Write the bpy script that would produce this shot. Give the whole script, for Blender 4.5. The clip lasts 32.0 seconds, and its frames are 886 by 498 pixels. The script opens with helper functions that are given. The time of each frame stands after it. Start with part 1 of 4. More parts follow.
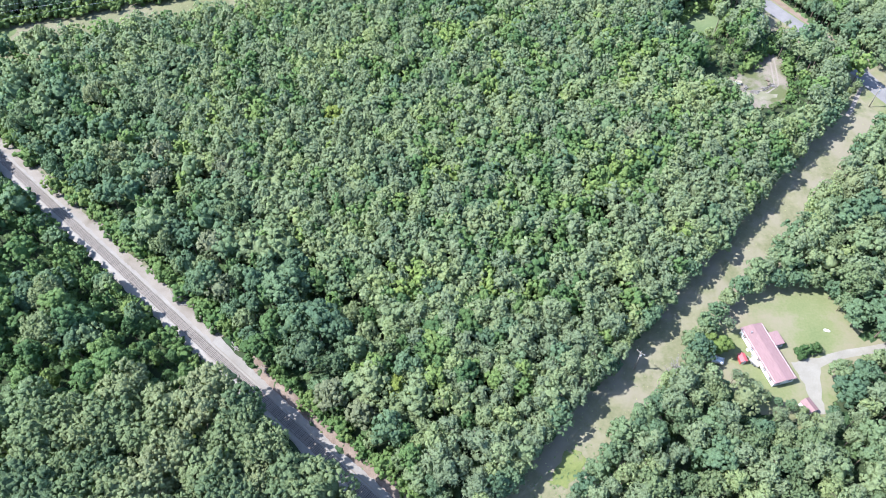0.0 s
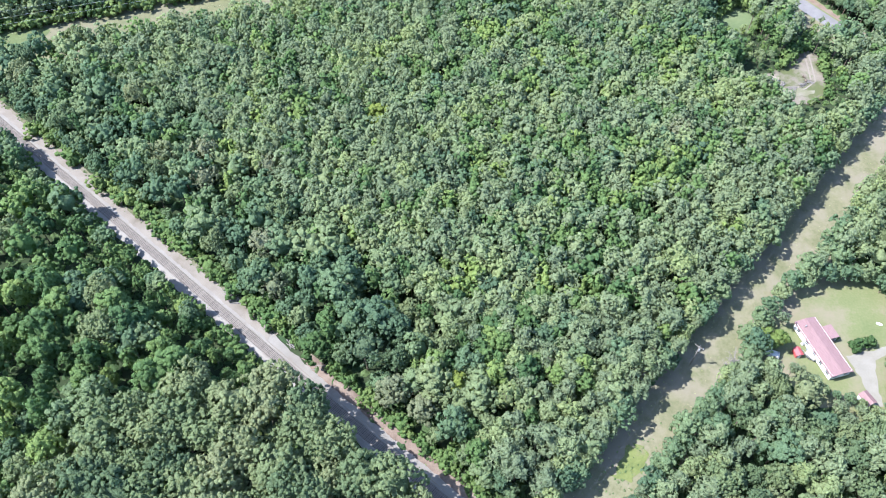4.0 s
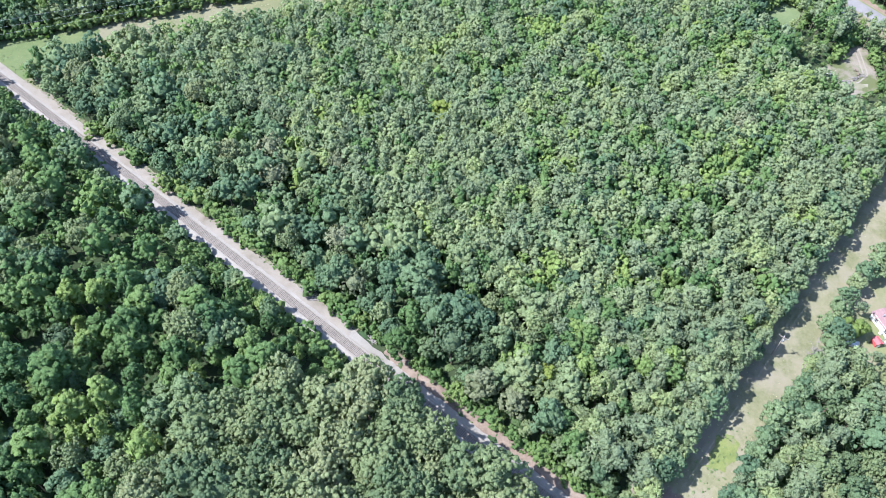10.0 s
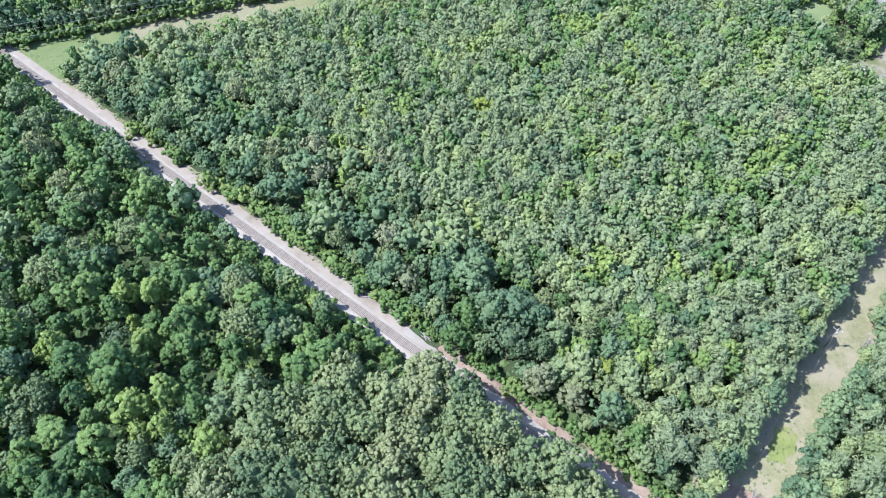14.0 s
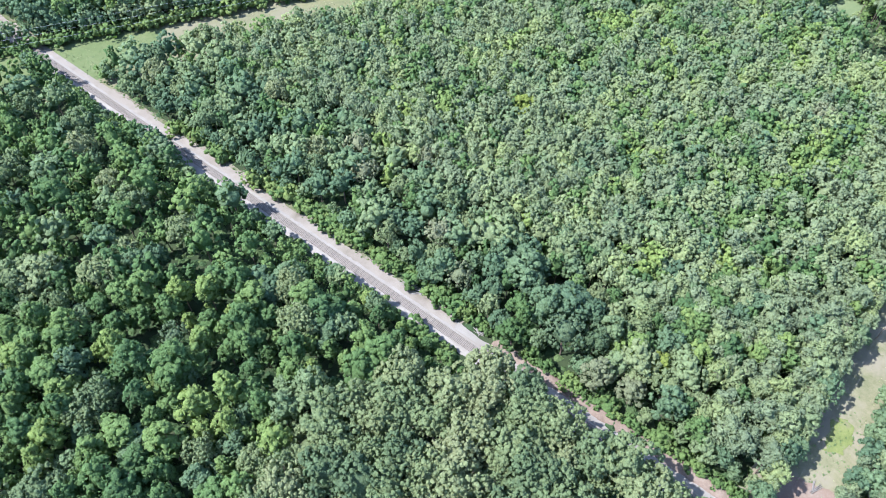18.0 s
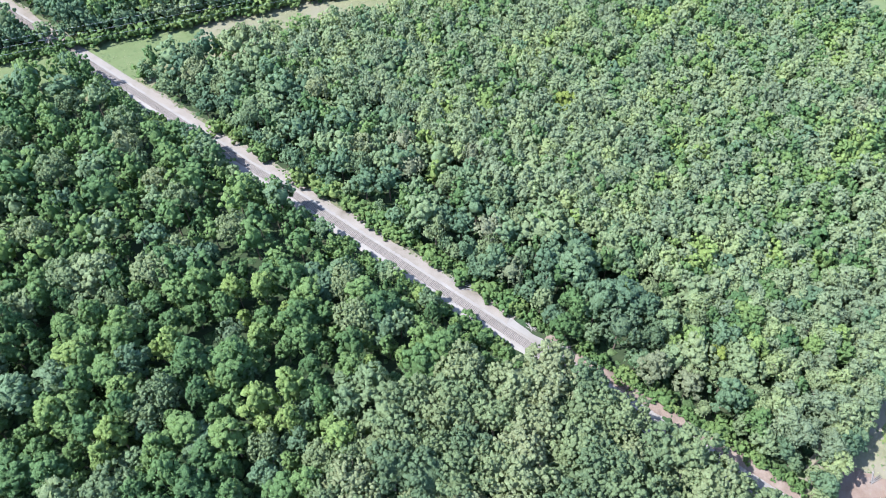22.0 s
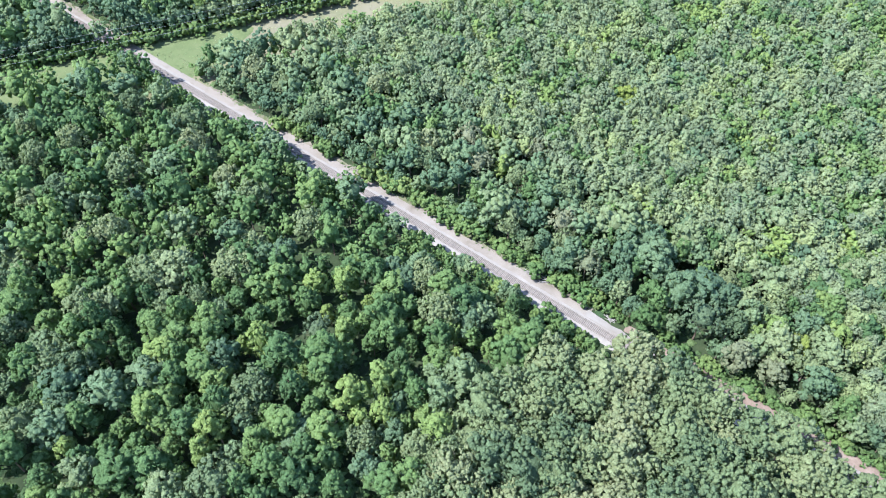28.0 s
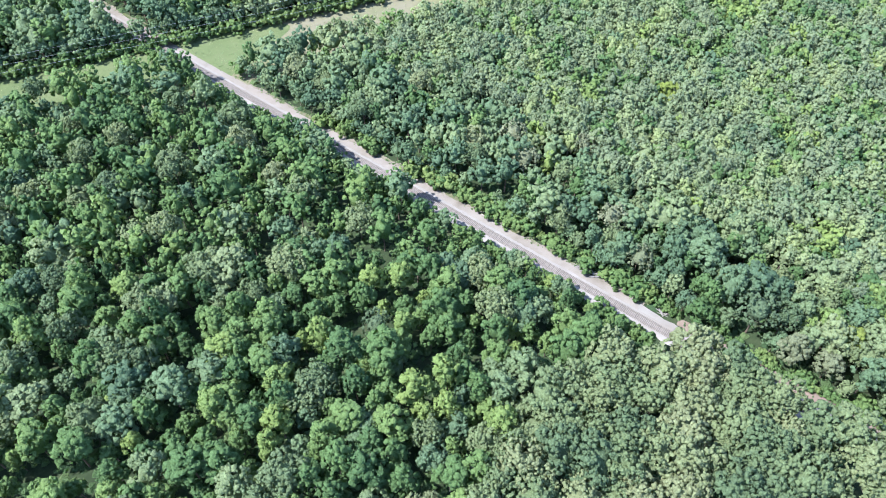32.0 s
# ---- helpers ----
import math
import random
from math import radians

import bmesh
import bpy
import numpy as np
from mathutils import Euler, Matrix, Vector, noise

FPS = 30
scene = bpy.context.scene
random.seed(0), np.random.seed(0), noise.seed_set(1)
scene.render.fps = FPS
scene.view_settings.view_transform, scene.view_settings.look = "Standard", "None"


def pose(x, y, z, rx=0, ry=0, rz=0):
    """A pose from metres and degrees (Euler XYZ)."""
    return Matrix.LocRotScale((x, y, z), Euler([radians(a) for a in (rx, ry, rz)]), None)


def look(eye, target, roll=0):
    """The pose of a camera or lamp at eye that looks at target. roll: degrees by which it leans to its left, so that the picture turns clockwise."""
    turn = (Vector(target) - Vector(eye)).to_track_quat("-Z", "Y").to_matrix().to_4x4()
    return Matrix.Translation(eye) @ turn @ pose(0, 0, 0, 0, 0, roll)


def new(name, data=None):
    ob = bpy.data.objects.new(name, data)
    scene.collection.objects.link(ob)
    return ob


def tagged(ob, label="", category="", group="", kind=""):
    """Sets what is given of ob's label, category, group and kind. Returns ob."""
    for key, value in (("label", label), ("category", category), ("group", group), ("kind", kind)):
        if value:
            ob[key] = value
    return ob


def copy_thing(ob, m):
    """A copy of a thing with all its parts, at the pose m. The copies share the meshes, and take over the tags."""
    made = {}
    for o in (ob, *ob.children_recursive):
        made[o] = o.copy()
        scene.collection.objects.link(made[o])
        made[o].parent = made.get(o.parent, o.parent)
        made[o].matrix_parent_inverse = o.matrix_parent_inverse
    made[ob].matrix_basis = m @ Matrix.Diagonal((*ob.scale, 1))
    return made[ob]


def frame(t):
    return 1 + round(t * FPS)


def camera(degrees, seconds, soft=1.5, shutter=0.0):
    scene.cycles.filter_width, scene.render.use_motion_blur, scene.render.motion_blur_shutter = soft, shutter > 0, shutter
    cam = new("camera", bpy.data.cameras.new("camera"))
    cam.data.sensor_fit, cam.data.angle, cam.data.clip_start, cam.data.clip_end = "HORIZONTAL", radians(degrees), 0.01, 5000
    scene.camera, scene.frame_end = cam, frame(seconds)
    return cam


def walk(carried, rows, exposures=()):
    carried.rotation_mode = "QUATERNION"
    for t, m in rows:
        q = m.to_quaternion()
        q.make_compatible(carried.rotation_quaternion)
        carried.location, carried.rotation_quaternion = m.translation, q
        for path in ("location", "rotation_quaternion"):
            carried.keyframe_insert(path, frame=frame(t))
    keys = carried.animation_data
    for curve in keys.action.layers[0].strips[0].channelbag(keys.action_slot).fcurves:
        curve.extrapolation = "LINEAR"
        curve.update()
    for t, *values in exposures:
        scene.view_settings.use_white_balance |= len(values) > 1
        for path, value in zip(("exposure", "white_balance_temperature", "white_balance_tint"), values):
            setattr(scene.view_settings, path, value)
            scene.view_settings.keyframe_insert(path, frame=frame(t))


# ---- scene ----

# ---------------------------------------------------------------- camera
cam = camera(62.7, 32.0, soft=0.98)
PATH = [
    (0.0, 65.50, 6.58, 177.01, 2.592, 51.700, -0.387),
    (2.0, 57.03, 5.67, 176.78, 2.225, 51.661, -0.275),
    (4.0, 48.67, 4.79, 176.58, 1.869, 51.625, -0.184),
    (6.0, 40.40, 3.93, 176.41, 1.526, 51.593, -0.113),
    (8.0, 32.20, 3.10, 176.27, 1.195, 51.563, -0.060),
    (10.0, 24.08, 2.29, 176.16, 0.877, 51.537, -0.022),
    (12.0, 16.01, 1.50, 176.08, 0.571, 51.515, 0.002),
    (14.0, 7.99, 0.74, 176.03, 0.279, 51.498, 0.014),
    (16.0, -0.00, -0.00, 176.00, 0.000, 51.485, 0.017),
    (18.0, -7.96, -0.72, 176.00, -0.265, 51.476, 0.011),
    (20.0, -15.92, -1.42, 176.02, -0.516, 51.473, -0.001),
    (22.0, -23.87, -2.10, 176.07, -0.753, 51.475, -0.017),
    (24.0, -31.83, -2.76, 176.15, -0.975, 51.482, -0.035),
    (26.0, -39.81, -3.41, 176.25, -1.183, 51.496, -0.054),
    (28.0, -47.83, -4.03, 176.37, -1.375, 51.516, -0.071),
    (30.0, -55.89, -4.64, 176.52, -1.552, 51.542, -0.085),
    (32.0, -64.01, -5.24, 176.69, -1.714, 51.575, -0.093),
]
# heading, downward tilt and lean in degrees
walk(cam, [(t, pose(x, y, z, 0, 0, h) @ pose(0, 0, 0, 90 - down) @ pose(0, 0, 0, 0, 0, lean))
           for t, x, y, z, h, down, lean in PATH], [(0.0, 1.72, 5760, 13.0), (16.0, 1.74, 5700, 13.5), (32.0, 1.83, 5670, 13.5)])

# ---------------------------------------------------------------- light
SUN_AZ, SUN_EL = 265.0, 53.0
world = bpy.data.worlds.new("sky")
scene.world = world
world.use_nodes = True
wn = world.node_tree
sky = wn.nodes.new("ShaderNodeTexSky")
sky.sky_type = "NISHITA"
sky.sun_disc = False
sky.sun_elevation, sky.sun_rotation = radians(SUN_EL), radians(SUN_AZ)
sky.air_density, sky.dust_density = 1.0, 0.7
wn.nodes["Background"].inputs["Strength"].default_value = 0.15
wn.links.new(sky.outputs["Color"], wn.nodes["Background"].inputs["Color"])
sun_data = bpy.data.lights.new("sun", "SUN")
sun_data.energy, sun_data.angle, sun_data.color = 4.2, radians(0.53), (1.0, 0.96, 0.89)
sun = new("sun", sun_data)
sun_way = Vector((math.sin(radians(SUN_AZ)) * math.cos(radians(SUN_EL)),
                  math.cos(radians(SUN_AZ)) * math.cos(radians(SUN_EL)), math.sin(radians(SUN_EL))))
sun.matrix_world = look(sun_way * 600, (0, 0, 0))


# ---------------------------------------------------------------- materials
def node_material(name, rough=0.8, spec=0.2, metal=0.0):
    mat = bpy.data.materials.new(name)
    mat.use_nodes = True
    b = mat.node_tree.nodes["Principled BSDF"]
    b.inputs["Roughness"].default_value = rough
    b.inputs["Specular IOR Level"].default_value = spec
    b.inputs["Metallic"].default_value = metal
    return mat, mat.node_tree.nodes, mat.node_tree.links, b


def ramp(nodes, stops):
    r = nodes.new("ShaderNodeValToRGB")
    while len(r.color_ramp.elements) < len(stops):
        r.color_ramp.elements.new(0.5)
    for e, (at, c) in zip(r.color_ramp.elements, stops):
        e.position, e.color = at, (*c, 1)
    return r


def texture(nodes, links, scale, detail=4.0, rough=0.6, coords="Object", stretch=None):
    tc = nodes.new("ShaderNodeTexCoord")
    n = nodes.new("ShaderNodeTexNoise")
    n.inputs["Scale"].default_value, n.inputs["Detail"].default_value = scale, detail
    n.inputs["Roughness"].default_value = rough
    out = tc.outputs[coords]
    if stretch:
        mp = nodes.new("ShaderNodeMapping")
        mp.inputs["Scale"].default_value = stretch
        links.new(out, mp.inputs["Vector"])
        out = mp.outputs["Vector"]
    links.new(out, n.inputs["Vector"])
    return n


def mix_colour(nodes, links, kind, fac, a, b):
    m = nodes.new("ShaderNodeMix")
    m.data_type, m.blend_type = "RGBA", kind
    if isinstance(fac, float):
        m.inputs[0].default_value = fac
    else:
        links.new(fac, m.inputs[0])
    links.new(a, m.inputs[6])
    if isinstance(b, tuple):
        m.inputs[7].default_value = (*b, 1)
    else:
        links.new(b, m.inputs[7])
    return m.outputs[2]


def ground_material(name, stops, big, fine, bump=0.3, rough=0.95, second=None, patch=(0.45, 0.6)):
    """Two scales of noise drive a ramp; a second colour comes in patches."""
    mat, nodes, links, b = node_material(name, rough, 0.1)
    n1, n2 = texture(nodes, links, big), texture(nodes, links, fine, 6, 0.7)
    mixed = nodes.new("ShaderNodeMath")
    mixed.operation = "MULTIPLY_ADD"
    links.new(n2.outputs["Fac"], mixed.inputs[0])
    mixed.inputs[1].default_value = 0.45
    half = nodes.new("ShaderNodeMath")
    half.operation = "MULTIPLY"
    half.inputs[1].default_value = 0.55
    links.new(n1.outputs["Fac"], half.inputs[0])
    links.new(half.outputs[0], mixed.inputs[2])
    r = ramp(nodes, stops)
    links.new(mixed.outputs[0], r.inputs["Fac"])
    col = r.outputs["Color"]
    if second:
        n3 = texture(nodes, links, big * 0.5, 5, 0.65)
        pr = ramp(nodes, [(patch[0], (0, 0, 0)), (patch[1], (1, 1, 1))])
        links.new(n3.outputs["Fac"], pr.inputs["Fac"])
        col = mix_colour(nodes, links, "MIX", pr.outputs["Color"], col, second)
    links.new(col, b.inputs["Base Color"])
    bp = nodes.new("ShaderNodeBump")
    bp.inputs["Strength"].default_value, bp.inputs["Distance"].default_value = bump, 0.1
    links.new(n2.outputs["Fac"], bp.inputs["Height"])
    links.new(bp.outputs["Normal"], b.inputs["Normal"])
    return mat


def leaf_material(name, stops, per_object, glow=0.30, grain=(0.70, 1.22), relief=0.55):
    """Leaves: each tree has its own green, each bough its own shade of it, each spray a little of its own."""
    mat, nodes, links, b = node_material(name, 0.7, 0.12)
    if per_object:
        src = nodes.new("ShaderNodeObjectInfo").outputs["Random"]
    else:
        at = nodes.new("ShaderNodeAttribute")
        at.attribute_name = "tree_tint"
        src = at.outputs["Fac"]
    r = ramp(nodes, stops)
    links.new(src, r.inputs["Fac"])
    geo = nodes.new("ShaderNodeNewGeometry")
    isl = nodes.new("ShaderNodeMapRange")
    isl.inputs["To Min"].default_value, isl.inputs["To Max"].default_value = 0.92, 1.08
    links.new(geo.outputs["Random Per Island"], isl.inputs["Value"])
    n = nodes.new("ShaderNodeTexNoise")
    n.inputs["Scale"].default_value, n.inputs["Detail"].default_value, n.inputs["Roughness"].default_value = 1.7, 5.0, 0.78
    links.new(geo.outputs["Position"], n.inputs["Vector"])
    nr = nodes.new("ShaderNodeMapRange")
    nr.inputs["From Min"].default_value, nr.inputs["From Max"].default_value = 0.32, 0.68
    nr.inputs["To Min"].default_value, nr.inputs["To Max"].default_value = grain
    links.new(n.outputs["Fac"], nr.inputs["Value"])
    f = nodes.new("ShaderNodeMath")
    f.operation = "MULTIPLY"
    links.new(isl.outputs[0], f.inputs[0])
    links.new(nr.outputs[0], f.inputs[1])
    sc = nodes.new("ShaderNodeVectorMath")
    sc.operation = "SCALE"
    links.new(r.outputs["Color"], sc.inputs[0])
    links.new(f.outputs[0], sc.inputs["Scale"])
    links.new(sc.outputs["Vector"], b.inputs["Base Color"])
    leafy = nodes.new("ShaderNodeTexNoise")
    leafy.inputs["Scale"].default_value, leafy.inputs["Detail"].default_value, leafy.inputs["Roughness"].default_value = 2.8, 2.0, 0.75
    links.new(geo.outputs["Position"], leafy.inputs["Vector"])
    bp = nodes.new("ShaderNodeBump")
    bp.inputs["Strength"].default_value, bp.inputs["Distance"].default_value = 1.0, relief
    links.new(leafy.outputs["Fac"], bp.inputs["Height"])
    links.new(bp.outputs["Normal"], b.inputs["Normal"])
    tr = nodes.new("ShaderNodeBsdfTranslucent")
    warm = mix_colour(nodes, links, "MULTIPLY", 1.0, sc.outputs["Vector"], (1.1, 1.25, 0.6))
    links.new(warm, tr.inputs["Color"])
    ms = nodes.new("ShaderNodeMixShader")
    ms.inputs[0].default_value = glow
    links.new(b.outputs[0], ms.inputs[1])
    links.new(tr.outputs[0], ms.inputs[2])
    links.new(ms.outputs[0], nodes["Material Output"].inputs["Surface"])
    return mat


def plain_material(name, colour, rough=0.7, spec=0.3, metal=0.0, vary=0.25, scale=3.0, bump=0.15, stretch=None, rand=0.0):
    mat, nodes, links, b = node_material(name, rough, spec, metal)
    n = texture(nodes, links, scale, 5, 0.65, stretch=stretch)
    lo, hi = tuple(c * (1 - vary) for c in colour), tuple(min(1, c * (1 + vary)) for c in colour)
    r = ramp(nodes, [(0.3, lo), (0.7, hi)])
    links.new(n.outputs["Fac"], r.inputs["Fac"])
    col = r.outputs["Color"]
    if rand:
        oi = nodes.new("ShaderNodeObjectInfo")
        rr = ramp(nodes, [(0, (1 - rand,) * 3), (1, (1, 1, 1))])
        links.new(oi.outputs["Random"], rr.inputs["Fac"])
        col = mix_colour(nodes, links, "MULTIPLY", 1.0, col, rr.outputs["Color"])
    links.new(col, b.inputs["Base Color"])
    bp = nodes.new("ShaderNodeBump")
    bp.inputs["Strength"].default_value, bp.inputs["Distance"].default_value = bump, 0.02
    links.new(n.outputs["Fac"], bp.inputs["Height"])
    links.new(bp.outputs["Normal"], b.inputs["Normal"])
    return mat


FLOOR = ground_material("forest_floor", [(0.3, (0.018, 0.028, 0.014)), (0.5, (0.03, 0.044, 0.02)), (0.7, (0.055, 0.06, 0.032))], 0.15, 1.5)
GRASS = ground_material("mown_grass", [(0.32, (0.100, 0.108, 0.054)), (0.5, (0.150, 0.145, 0.086)), (0.68, (0.196, 0.179, 0.120))], 0.16, 1.1,
                        second=(0.178, 0.160, 0.116), patch=(0.44, 0.62))
FIELD = ground_material("meadow_grass", [(0.3, (0.087, 0.102, 0.048)), (0.5, (0.128, 0.129, 0.067)), (0.7, (0.179, 0.159, 0.094))], 0.05, 0.9,
                        second=(0.152, 0.141, 0.095), patch=(0.46, 0.66))
LAWN = ground_material("lawn", [(0.3, (0.098, 0.122, 0.050)), (0.5, (0.132, 0.143, 0.066)), (0.7, (0.166, 0.158, 0.092))], 0.1, 1.6,
                       second=(0.172, 0.152, 0.102), patch=(0.44, 0.6))
WEEDGREEN = ground_material("weed_green", [(0.3, (0.084, 0.106, 0.038)), (0.5, (0.122, 0.144, 0.049)), (0.7, (0.160, 0.171, 0.068))], 0.4, 2.0, 0.6,
                            second=(0.137, 0.125, 0.084), patch=(0.52, 0.66))
MEADOWGREEN = ground_material("meadow_green", [(0.3, (0.066, 0.090, 0.036)), (0.5, (0.092, 0.116, 0.048)), (0.7, (0.122, 0.134, 0.066))], 0.08, 0.9)
GLADEGRASS = ground_material("glade_grass", [(0.3, (0.076, 0.105, 0.049)), (0.5, (0.106, 0.136, 0.065)), (0.7, (0.144, 0.161, 0.084))], 0.1, 1.2)
BALLAST = ground_material("ballast", [(0.3, (0.162, 0.147, 0.128)), (0.5, (0.210, 0.193, 0.170)), (0.7, (0.256, 0.238, 0.212))], 0.3, 5.0, 0.6,
                          second=(0.170, 0.150, 0.126), patch=(0.52, 0.7))
SHOULDER = ground_material("shoulder_gravel", [(0.3, (0.158, 0.135, 0.110)), (0.5, (0.202, 0.177, 0.148)), (0.7, (0.244, 0.219, 0.188))], 0.2, 4.0, 0.5,
                           second=(0.134, 0.114, 0.088), patch=(0.5, 0.68))
TRACKBED = ground_material("track_bed", [(0.3, (0.146, 0.127, 0.109)), (0.5, (0.182, 0.160, 0.138)), (0.7, (0.214, 0.190, 0.166))], 0.4, 6.0, 0.6)
REDEARTH = ground_material("red_earth", [(0.3, (0.129, 0.090, 0.067)), (0.5, (0.167, 0.123, 0.096)), (0.7, (0.198, 0.163, 0.135))], 0.3, 2.5, 0.5)
BANK = ground_material("pinkish_clay", [(0.3, (0.099, 0.073, 0.056)), (0.5, (0.152, 0.115, 0.091)), (0.7, (0.205, 0.168, 0.136))], 0.3, 2.5, 0.5)
PALEEARTH = ground_material("pale_earth", [(0.3, (0.122, 0.103, 0.081)), (0.5, (0.170, 0.147, 0.118)), (0.7, (0.219, 0.197, 0.158))], 0.25, 2.2, 0.4,
                            second=(0.084, 0.094, 0.042), patch=(0.45, 0.58))
ASPHALT = ground_material("asphalt", [(0.3, (0.122, 0.116, 0.116)), (0.5, (0.158, 0.151, 0.150)), (0.7, (0.201, 0.192, 0.187))], 0.2, 6.0, 0.2)
GRAVEL = ground_material("drive_gravel", [(0.3, (0.160, 0.147, 0.120)), (0.5, (0.200, 0.185, 0.154)), (0.7, (0.240, 0.225, 0.192))], 0.3, 4.0, 0.4)
SAND = ground_material("pale_sand", [(0.3, (0.168, 0.152, 0.116)), (0.5, (0.206, 0.190, 0.148)), (0.7, (0.240, 0.222, 0.180))], 0.3, 2.5, 0.4,
                       second=(0.150, 0.146, 0.094), patch=(0.48, 0.6))
BARK = plain_material("bark", (0.14, 0.11, 0.085), 0.95, 0.1, scale=4, bump=0.6)
TIE = plain_material("creosoted_wood", (0.142, 0.125, 0.108), 0.9, 0.15, scale=6, rand=0.4)
STEEL = plain_material("rail_steel", (0.190, 0.164, 0.144), 0.6, 0.3, 0.3, scale=2)
POLEWOOD = plain_material("pole_wood", (0.20, 0.175, 0.145), 0.9, 0.15, scale=5, stretch=(1, 1, 0.1))
WIRE = plain_material("aluminium_wire", (0.40, 0.41, 0.42), 0.5, 0.4, 0.4, 0.05)
OLDWIRE = plain_material("dull_old_wire", (0.10, 0.10, 0.105), 0.7, 0.2, 0.0, 0.05)
PORCELAIN = plain_material("white_porcelain", (0.40, 0.40, 0.39), 0.35, 0.5, vary=0.05)
ROOFRED = plain_material("faded_red_metal_roof", (0.206, 0.130, 0.128), 0.75, 0.15, 0.0, 0.16, 0.8, stretch=(6, 1, 1))
SIDING = plain_material("white_vinyl_siding", (0.62, 0.62, 0.60), 0.7, 0.2, vary=0.08, scale=2)
DARKGLASS = plain_material("window_glass", (0.03, 0.035, 0.045), 0.08, 0.6, vary=0.1)
REDPAINT = plain_material("red_paint", (0.38, 0.075, 0.078), 0.5, 0.4, vary=0.15)
WHITEPAINT = plain_material("white_paint", (0.62, 0.62, 0.60), 0.5, 0.4, vary=0.06)
GREYMETAL = plain_material("weathered_metal", (0.32, 0.33, 0.335), 0.5, 0.4, 0.5, 0.2, 2)
RUBBER = plain_material("rubber", (0.03, 0.03, 0.03), 0.85, 0.2, vary=0.2)
PLANK = plain_material("weathered_plank", (0.33, 0.28, 0.22), 0.9, 0.15, scale=3, stretch=(1, 6, 1), rand=0.3)
DEADWOOD = plain_material("dead_grey_wood", (0.188, 0.174, 0.158), 0.9, 0.1, scale=4)

GREENS = {
    "oak": [(0.0, (0.108, 0.158, 0.080)), (0.4, (0.154, 0.204, 0.096)), (0.75, (0.188, 0.230, 0.108)), (1.0, (0.224, 0.252, 0.128))],
    "gum": [(0.0, (0.078, 0.140, 0.056)), (0.35, (0.108, 0.180, 0.064)), (0.75, (0.150, 0.224, 0.074)), (1.0, (0.202, 0.272, 0.080))],
    "pine": [(0.0, (0.166, 0.212, 0.120)), (0.45, (0.198, 0.246, 0.132)), (0.8, (0.222, 0.272, 0.134)), (1.0, (0.250, 0.302, 0.126))],
    "hardwood": [(0.0, (0.092, 0.150, 0.084)), (0.35, (0.126, 0.192, 0.100)), (0.7, (0.170, 0.230, 0.112)), (1.0, (0.214, 0.260, 0.124))],
    "bush": [(0.0, (0.096, 0.168, 0.058)), (0.5, (0.138, 0.208, 0.068)), (1.0, (0.184, 0.248, 0.080))],
}
LEAF_ONE = {k: leaf_material(k + "_leaves", v, True) for k, v in GREENS.items()}
LEAF_MANY = {k: leaf_material(k + "_woods_leaves", v, False) for k, v in GREENS.items()}


# ---------------------------------------------------------------- mesh helpers
def fast_mesh(name, verts, faces, material, smooth=False, tint=None):
    """A mesh from arrays of corners and triangles."""
    me = bpy.data.meshes.new(name)
    me.vertices.add(len(verts))
    me.vertices.foreach_set("co", np.ascontiguousarray(verts, np.float32).ravel())
    k = faces.shape[1]
    me.loops.add(faces.size)
    me.loops.foreach_set("vertex_index", np.ascontiguousarray(faces, np.int32).ravel())
    me.polygons.add(len(faces))
    me.polygons.foreach_set("loop_start", np.arange(0, faces.size, k, dtype=np.int32))
    me.polygons.foreach_set("use_smooth", np.full(len(faces), smooth) if isinstance(smooth, bool) else smooth)
    me.update(calc_edges=True)
    if tint is not None:
        me.attributes.new("tree_tint", "FLOAT", "POINT").data.foreach_set("value", np.ascontiguousarray(tint, np.float32))
    me.materials.append(material)
    return me


def part(name, bm, material, parent=None, label="", smooth=False):
    me = bpy.data.meshes.new(name)
    bm.to_mesh(me)
    bm.free()
    me.materials.append(material)
    if smooth:
        me.polygons.foreach_set("use_smooth", np.ones(len(me.polygons), bool))
    ob = new(name, me)
    if parent:
        ob.parent = parent
    return tagged(ob, label)


def box(bm, x0, x1, y0, y1, z0, z1, m=None):
    vs = [bm.verts.new(Vector(c) if m is None else m @ Vector(c)) for c in
          [(x0, y0, z0), (x1, y0, z0), (x1, y1, z0), (x0, y1, z0), (x0, y0, z1), (x1, y0, z1), (x1, y1, z1), (x0, y1, z1)]]
    for f in ((3, 2, 1, 0), (4, 5, 6, 7), (0, 1, 5, 4), (1, 2, 6, 5), (2, 3, 7, 6), (3, 0, 4, 7)):
        bm.faces.new([vs[i] for i in f])
    return vs


def boxes(*dims, bevel=0.0):
    bm = bmesh.new()
    for d in dims:
        box(bm, *d)
    if bevel:
        bmesh.ops.bevel(bm, geom=bm.edges[:], offset=bevel, segments=1, affect="EDGES")
    return bm


def tube(bm, a, b, ra, rb, n=7):
    """A tapered round bar from a to b."""
    a, b = Vector(a), Vector(b)
    q = (b - a).to_track_quat("Z", "Y")
    rings = []
    for c, r in ((a, ra), (b, rb)):
        rings.append([bm.verts.new(c + q @ Vector((r * math.cos(i * math.tau / n), r * math.sin(i * math.tau / n), 0))) for i in range(n)])
    for i in range(n):
        j = (i + 1) % n
        bm.faces.new((rings[0][i], rings[0][j], rings[1][j], rings[1][i]))
    bm.faces.new(rings[0][::-1])
    bm.faces.new(rings[1])


